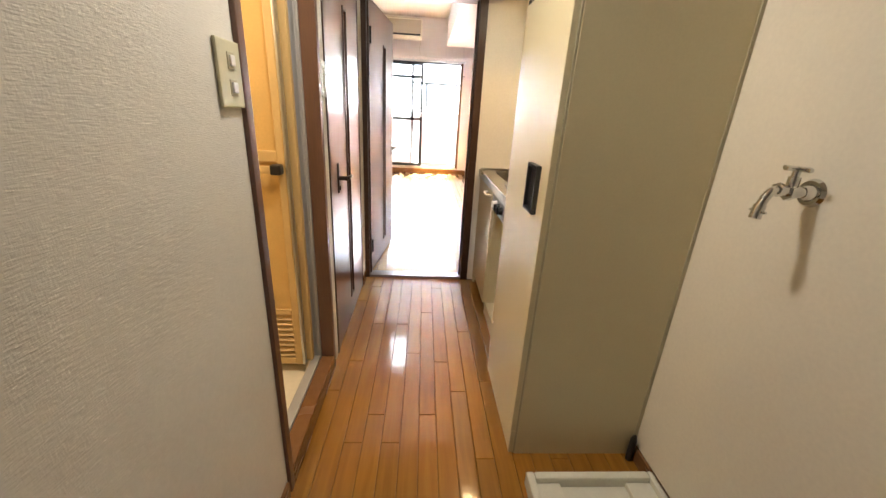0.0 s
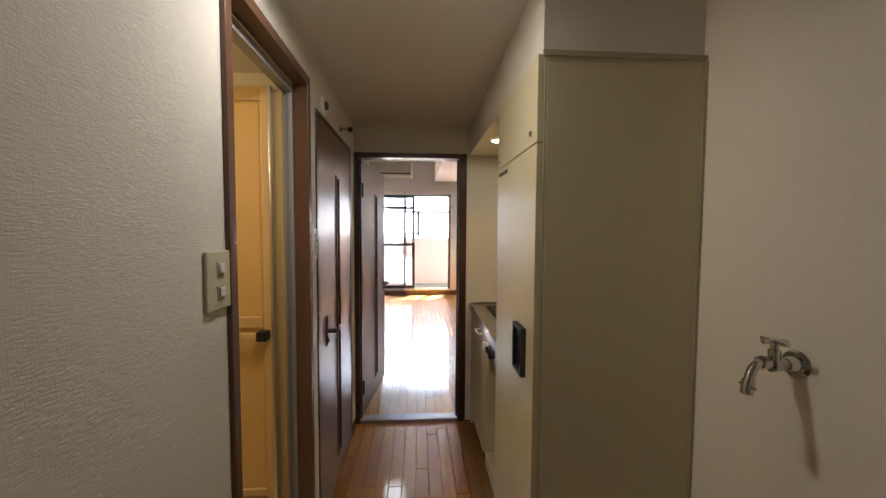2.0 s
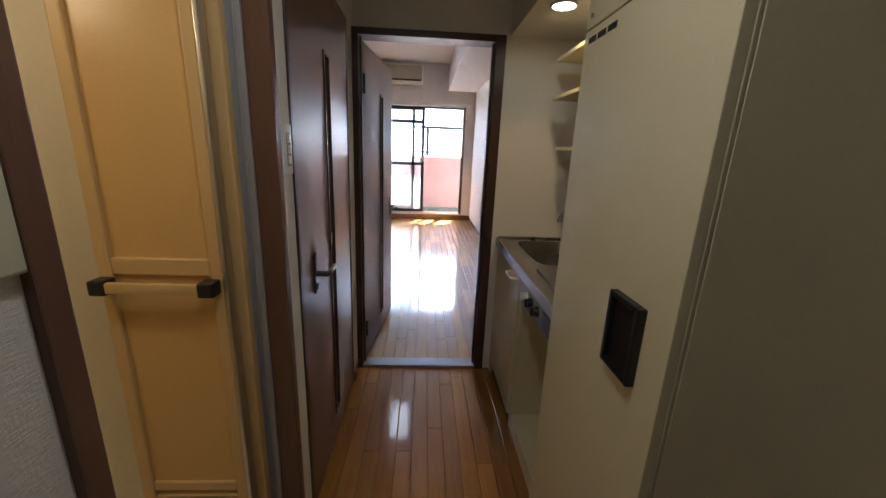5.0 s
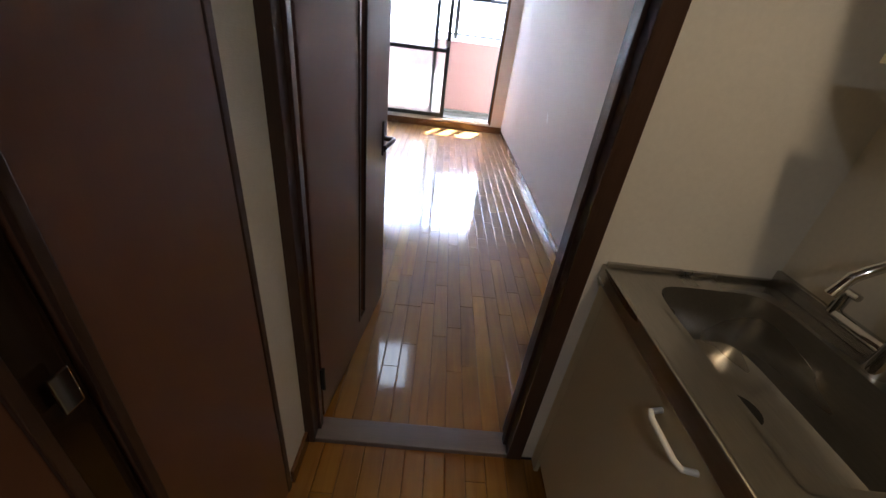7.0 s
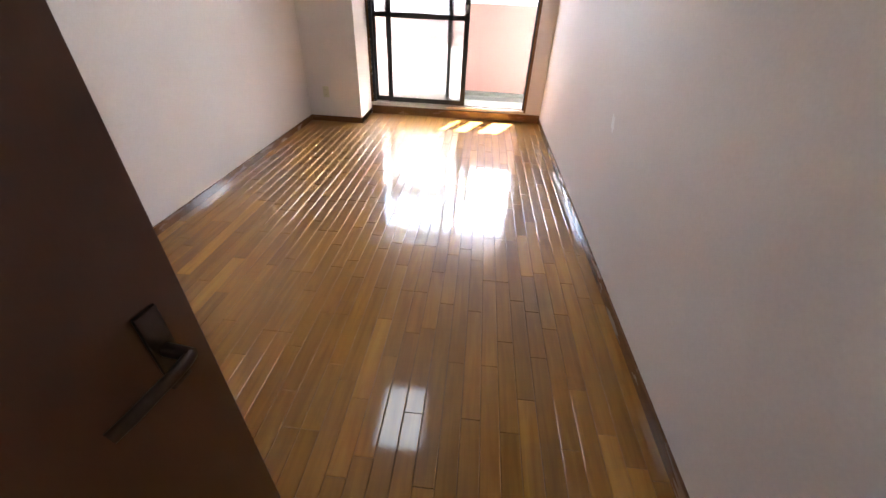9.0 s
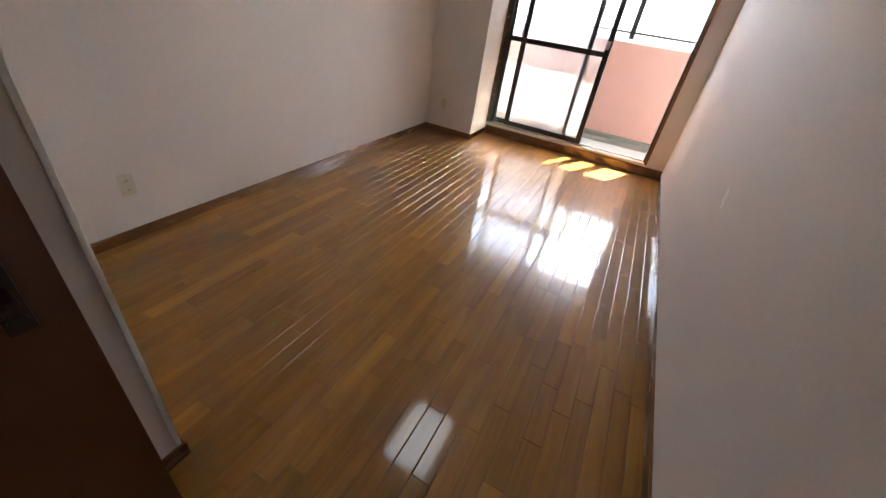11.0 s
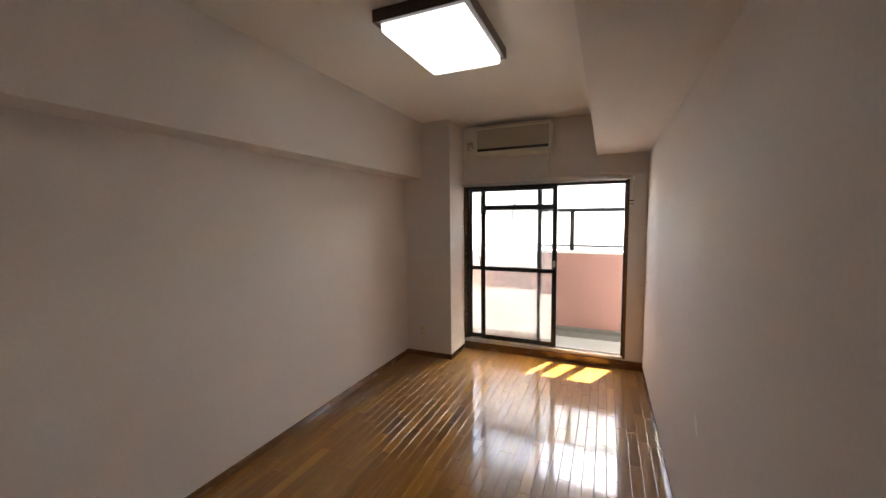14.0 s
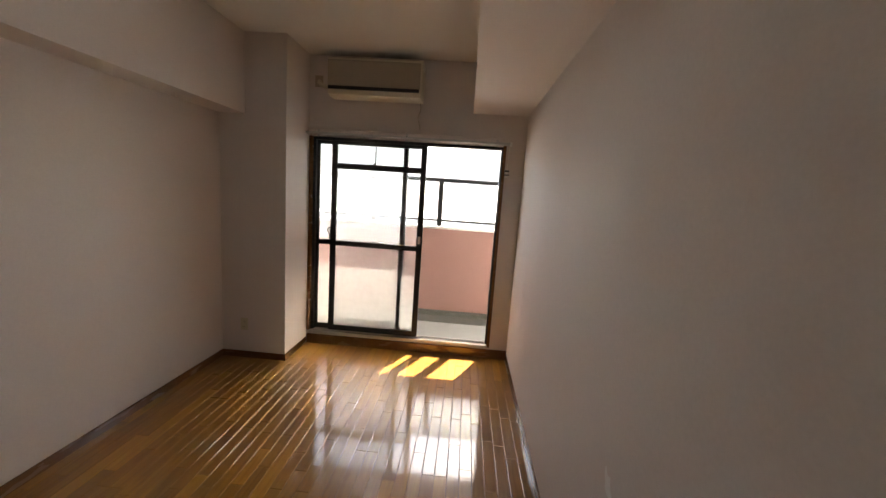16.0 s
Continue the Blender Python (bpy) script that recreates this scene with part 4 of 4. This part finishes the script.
sd = part("door", boxes((XK + 0.002, XK + 0.020, -0.555, -0.055, 0.085, 0.842), bevel=0.002), CREAM, sc)
part("filler_strip", boxes((XK + 0.004, XK + 0.020, -0.052, -0.003, 0.0, 0.842), bevel=0.002), CREAM, sc)
part("toe_board", boxes((XK + 0.04, XK + 0.05, -0.55, -0.06, 0.0, 0.08)), CREAM_EDGE, sc)
part("handle", tube(bmesh.new(), [(XK + 0.004, -0.50, 0.805), (XK - 0.022, -0.495, 0.805), (XK - 0.028, -0.48, 0.805), (XK - 0.028, -0.40, 0.805), (XK - 0.022, -0.385, 0.805), (XK + 0.004, -0.38, 0.805)], 0.006), WHITE_PL, sd, "white bow handle", True)
ni = thing("appliance_niche", (1.04, -0.85, 0), "empty open niche with a white floor board under the stove", "niche")
part("niche_floor", boxes((XK + 0.022, XH - 0.03, KY0 + 0.002, -0.562, 0.06, 0.085)), CREAM, ni)
part("niche_kick", boxes((XK + 0.022, XK + 0.034, KY0 + 0.002, -0.562, 0.0, 0.06)), CREAM, ni)
part("niche_back", boxes((XH - 0.03, XH - 0.003, KY0 + 0.002, -0.562, 0.0, 0.74)), CREAM, ni)
sh = thing("wall_shelf", (1.17, -0.6, 1.42), "cream three-tier wall shelf in the kitchen nook", "shelf")
for z, xs in ((1.42, 1.04), (1.67, 0.995), (1.855, 0.995)):
    part("shelf_board", boxes((xs, XH - 0.016, -1.10, -0.13, z, z + 0.018), bevel=0.002), CREAM, sh)
part("back_board", boxes((XH - 0.016, XH - 0.002, -1.10, -0.13, 1.38, 1.93)), CREAM, sh)
nl = thing("nook_downlight", (0.888, -0.483, 1.99), "round recessed downlight, lit warm, above the worktop", "ceiling lamp")
bm = bmesh.new()
tube(bm, [Vector((0.888 + 0.05 * math.cos(a), -0.483 + 0.05 * math.sin(a), 1.992)) for a in [2 * math.pi * k / 32 for k in range(33)]], 0.006, 8)
part("trim_ring", bm, WHITE_PL, nl, "", True)
part("lamp_disc", rod(bmesh.new(), (0.888, -0.483, 1.990), (0.888, -0.483, 1.9945), 0.045, 32), NOOK_ON, nl, "glowing lamp disc")
hl = thing("hall_lamp", (0.25, -1.75, 2.2), "small round ceiling lamp of the hall, lit warm", "ceiling lamp")
part("lamp_base", rod(bmesh.new(), (0.25, -1.75, 2.196), (0.25, -1.75, 2.2095), 0.09, 32), WHITE_PL, hl, "", True)
part("diffuser", rod(bmesh.new(), (0.25, -1.75, 2.176), (0.25, -1.75, 2.195), 0.06, 32, 0.075), HALL_ON, hl, "glowing diffuser", True)

# ---- washing machine corner ----
PX0, PX1, PY0, PY1 = 0.775, 1.262, -2.45, -1.805
pan = thing("washing_machine_pan", (1.02, -2.12, 0), "off-white plastic washing machine drain pan on the floor", "drain pan")
rim = boxes((PX0, PX0 + 0.03, PY0, PY1, 0.0, 0.062), (PX1 - 0.03, PX1, PY0, PY1, 0.0, 0.062), (PX0 + 0.03, PX1 - 0.03, PY0, PY0 + 0.03, 0.0, 0.062), (PX0 + 0.03, PX1 - 0.03, PY1 - 0.03, PY1, 0.0, 0.062), bevel=0.008)
part("rim", rim, PAN, pan)
part("tray", boxes((PX0 + 0.025, PX1 - 0.025, PY0 + 0.025, PY1 - 0.025, 0.0, 0.018), (PX0 + 0.03, PX0 + 0.12, PY1 - 0.12, PY1 - 0.03, 0.018, 0.04), (PX1 - 0.12, PX1 - 0.03, PY1 - 0.12, PY1 - 0.03, 0.018, 0.04), bevel=0.004), PAN, pan)
part("drain", rod(bmesh.new(), (1.02, -2.2, 0.018), (1.02, -2.2, 0.024), 0.04, 24), WHITE_PL, pan, "", True)
wt = thing("washing_machine_tap", (XH, -1.965, 1.145), "chrome wall tap for a washing machine with a cross handle", "tap")
TY, TZ = -1.982, 1.147
bm = rod(bmesh.new(), (XH - 0.0004, TY, TZ), (XH - 0.0089, TY, TZ), 0.033, 28, 0.028)
rod(bm, (XH - 0.0089, TY, TZ), (XH - 0.0259, TY, TZ), 0.02, 20, 0.014)
part("flange", bm, CHROME, wt, "round chrome flange", True)
bm = rod(bmesh.new(), (XH - 0.0222, TY, TZ), (XH - 0.0777, TY, TZ + 0.003), 0.0125)
rod(bm, (XH - 0.0555, TY, TZ - 0.004), (XH - 0.0555, TY, TZ + 0.035), 0.012)
rod(bm, (XH - 0.0488, TY, TZ), (XH - 0.0636, TY, TZ), 0.019, 6)
part("valve_body", bm, CHROME, wt, "", True)
bm = rod(bmesh.new(), (XH - 0.0555, TY, TZ + 0.034), (XH - 0.0555, TY, TZ + 0.052), 0.008)
box(bm, XH - 0.0851, XH - 0.0259, TY - 0.007, TY + 0.007, TZ + 0.048, TZ + 0.058, bevel=0.004)
box(bm, XH - 0.0607, XH - 0.0503, TY - 0.034, TY + 0.034, TZ + 0.048, TZ + 0.058, bevel=0.004)
part("cross_handle", bm, CHROME, wt, "chrome cross handle", True)
bm = tube(bmesh.new(), arc((XH - 0.0740, TY, TZ + 0.003), (XH - 0.1110, TY - 0.004, TZ + 0.012), (XH - 0.1221, TY - 0.008, TZ - 0.035)), 0.010)
rod(bm, (XH - 0.1221, TY - 0.008, TZ - 0.03), (XH - 0.1273, TY - 0.01, TZ - 0.062), 0.0125)
rod(bm, (XH - 0.0792, TY, TZ + 0.003), (XH - 0.0903, TY - 0.001, TZ + 0.006), 0.016, 6)
rod(bm, (XH - 0.1228, TY - 0.03, TZ - 0.045), (XH - 0.1243, TY + 0.012, TZ - 0.045), 0.003, 8)
part("spout", bm, CHROME, wt, "chrome hose nozzle", True)

stub = thing("pipe_stub", (XH - 0.02, -1.70, 0), "short black capped pipe stub at the foot of the cupboard", "pipe")
part("pipe", rod(bmesh.new(), (XH - 0.026, -1.70, 0.0), (XH - 0.026, -1.70, 0.10), 0.013, 16), BLACK, stub, "", True)
part("cap", rod(bmesh.new(), (XH - 0.026, -1.70, 0.10), (XH - 0.026, -1.70, 0.118), 0.011, 16, 0.008), BLACK, stub, "", True)

# ---- air conditioner ----
AX0, AX1, AY0, AY1, AZ0, AZ1 = -0.645, 0.262, 5.285, YW - 0.002, 2.555, 2.90
ac = thing("air_conditioner", (-0.19, 5.4, AZ0), "aged beige wall-mounted air conditioner with a black outlet slot", "air conditioner")
bm = boxes((AX0, AX1, AY0 + 0.03, AY1, AZ0 + 0.03, AZ1), (AX0 + 0.003, AX1 - 0.003, AY0 + 0.05, AY1, AZ0, AZ0 + 0.03), bevel=0.012)
part("casing", bm, AC_BODY, ac)
fp = part("front_panel", boxes((AX0 + 0.01, AX1 - 0.02, AY0 + 0.006, AY0 + 0.03, AZ0 + 0.085, AZ1 - 0.03), bevel=0.006), AC_GRILLE, ac, "brown-beige intake panel")
for k in range(11):
    z = AZ0 + 0.10 + 0.019 * k
    part("slat", boxes((AX0 + 0.02, AX1 - 0.03, AY0 + 0.001, AY0 + 0.006, z, z + 0.006)), AC_GRILLE, fp)
part("side_cheek", boxes((AX1 - 0.02, AX1, AY0 + 0.002, AY0 + 0.03, AZ0 + 0.03, AZ1 - 0.01), bevel=0.004), AC_BODY, ac)
part("top_grille", boxes((AX0 + 0.04, AX1 - 0.04, AY0 + 0.04, AY1 - 0.03, AZ1, AZ1 + 0.006), bevel=0.002), AC_GRILLE, ac)
part("outlet_slot", boxes((AX0 + 0.012, AX1 - 0.03, AY0 + 0.012, AY0 + 0.03, AZ0 + 0.055, AZ0 + 0.085)), BLACK, ac, "black air outlet")
part("louvre", boxes((AX0 + 0.012, AX1 - 0.015, AY0 + 0.004, AY0 + 0.05, AZ0 + 0.004, AZ0 + 0.052), bevel=0.008), AC_BODY, ac, "pale outlet flap")
pp = thing("ac_pipe_cover", (-0.74, YW - 0.03, 2.66), "beige pipe sleeve from the air conditioner into the wall", "pipe")
bm = tube(bmesh.new(), [(AX0 - 0.001, YW - 0.05, 2.66), (-0.70, YW - 0.05, 2.66), (-0.755, YW - 0.045, 2.675), (-0.785, YW - 0.03, 2.70), (-0.79, YW - 0.002, 2.72)], 0.02, 14)
part("sleeve", bm, AC_BODY, pp, "", True)
part("wall_cap", boxes((-0.835, -0.755, YW - 0.014, YW - 0.0005, 2.665, 2.775), bevel=0.006), AC_GRILLE, pp)
cab = thing("ac_cable", (0.20, YW - 0.02, 2.28), "thin grey cord hanging from the air conditioner", "cable")
part("cord", tube(bmesh.new(), [Vector((0.225 + 0.012 * math.sin(k * 0.9), YW - 0.02 - 0.006 * math.cos(k), AZ0 + 0.01 - 0.028 * k)) for k in range(10)], 0.0035, 8), AC_GRILLE, cab, "", True)

# ---- ceiling lamp of the room ----
LX0, LX1, LY0, LY1, LZ = -0.343, 0.172, 2.647, 3.385, 2.85
cl = thing("ceiling_lamp", (-0.085, 3.02, LZ), "rectangular ceiling lamp, lit white, in a dark wooden frame", "ceiling lamp")
part("base_box", boxes((LX0 + 0.06, LX1 - 0.06, LY0 + 0.06, LY1 - 0.06, LZ + 0.1, HR - 0.001), bevel=0.003), WHITE_PL, cl)
for d in ((LX0 - 0.03, LX0, LY0 - 0.03, LY1 + 0.03), (LX1, LX1 + 0.03, LY0 - 0.03, LY1 + 0.03), (LX0, LX1, LY0 - 0.03, LY0), (LX0, LX1, LY1, LY1 + 0.03)):
    part("frame_bar", boxes((*d, LZ + 0.045, LZ + 0.115), bevel=0.003), TRIM, cl, "dark wooden frame bar")
part("diffuser", boxes((LX0 + 0.002, LX1 - 0.002, LY0 + 0.002, LY1 - 0.002, LZ, LZ + 0.099), bevel=0.018), LAMP_ON, cl, "glowing white acrylic diffuser")

# ---- floor boards, laid strip by strip ----
rng = random.Random(7)
CACHE = {}


def plank_mesh(w, ln, mat):
    """Strip with a chamfered top edge, origin at its centre on the floor line."""
    key = (round(w, 4), round(ln, 4), mat.name)
    if key not in CACHE:
        CACHE[key] = mesh_of("plank", plank_bm(bmesh.new(), 0, 0, *key[:2]), mat)
    return CACHE[key]


def plank_bm(bm, x, y, w, ln):
    g = 0.0006
    a, b = w / 2 - g, ln / 2 - g
    rings = []
    for px, py, z in ((a, b, -0.012), (a, b, -0.0018), (a - 0.0012, b - 0.0008, -0.0007), (a - 0.0032, b - 0.0014, 0.0)):
        rings.append([bm.verts.new((x + sx * px, y + sy * py, z)) for sx, sy in ((-1, -1), (1, -1), (1, 1), (-1, 1))])
    for r0, r1 in zip(rings, rings[1:]):
        for k in range(4):
            bm.faces.new((r0[k], r0[(k + 1) % 4], r1[(k + 1) % 4], r1[k]))
    bm.faces.new(rings[-1])
    return bm


def lay(parent, x0, x1, y0, y1, width, lengths, skip, limit, mat):
    n = round((x1 - x0) / width)
    w = (x1 - x0) / n
    spots = []
    for i in range(n):
        xc = x0 + (i + 0.5) * w
        y = y0 - rng.choice(lengths) * rng.choice((0.25, 0.5, 0.75))
        while y < y1 - 0.001:
            ln = rng.choice(lengths)
            a, b = max(y, y0), min(y + ln, y1)
            y += ln
            if b - a > 0.012 and not skip(xc, a, b):
                spots.append((xc, round((a + b) / 2, 4), w, round(b - a, 4)))
    spots.sort(key=lambda s: s[1])
    for xc, yc, w_, ln in spots[:limit]:
        ob = new("plank", plank_mesh(w_, ln, mat))
        ob.parent = parent
        ob.location = WORLD[parent].inverted() @ Vector((xc, yc, 0))
    if spots[limit:]:
        me_b = bmesh.new()
        for xc, yc, w_, ln in spots[limit:]:
            plank_bm(me_b, xc, yc, w_, ln)
        ob = part("planks", me_b, OAK_STUFF, parent)
        ob["kind"] = "stuff"


fl_room = thing("floor_room", (0, 2.8, 0), "glossy varnished orange-brown oak strip floor", "floor", S)
lay(fl_room, XRL, XR, 0.085, YW, 0.0757, (0.303, 0.4545, 0.4545, 0.4545, 0.606, 0.909), lambda x, a, b: x < XCL and b < YCL, 300, OAK)
fl_hall = thing("floor_hall", (0.6, -2, 0), "varnished orange-brown oak strip floor of the hall", "floor", S)
lay(fl_hall, XL - 0.005, XR, YB, -0.008, 0.0757, (0.909, 0.909, 1.212, 1.818), lambda x, a, b: False, 300, OAK_HALL)
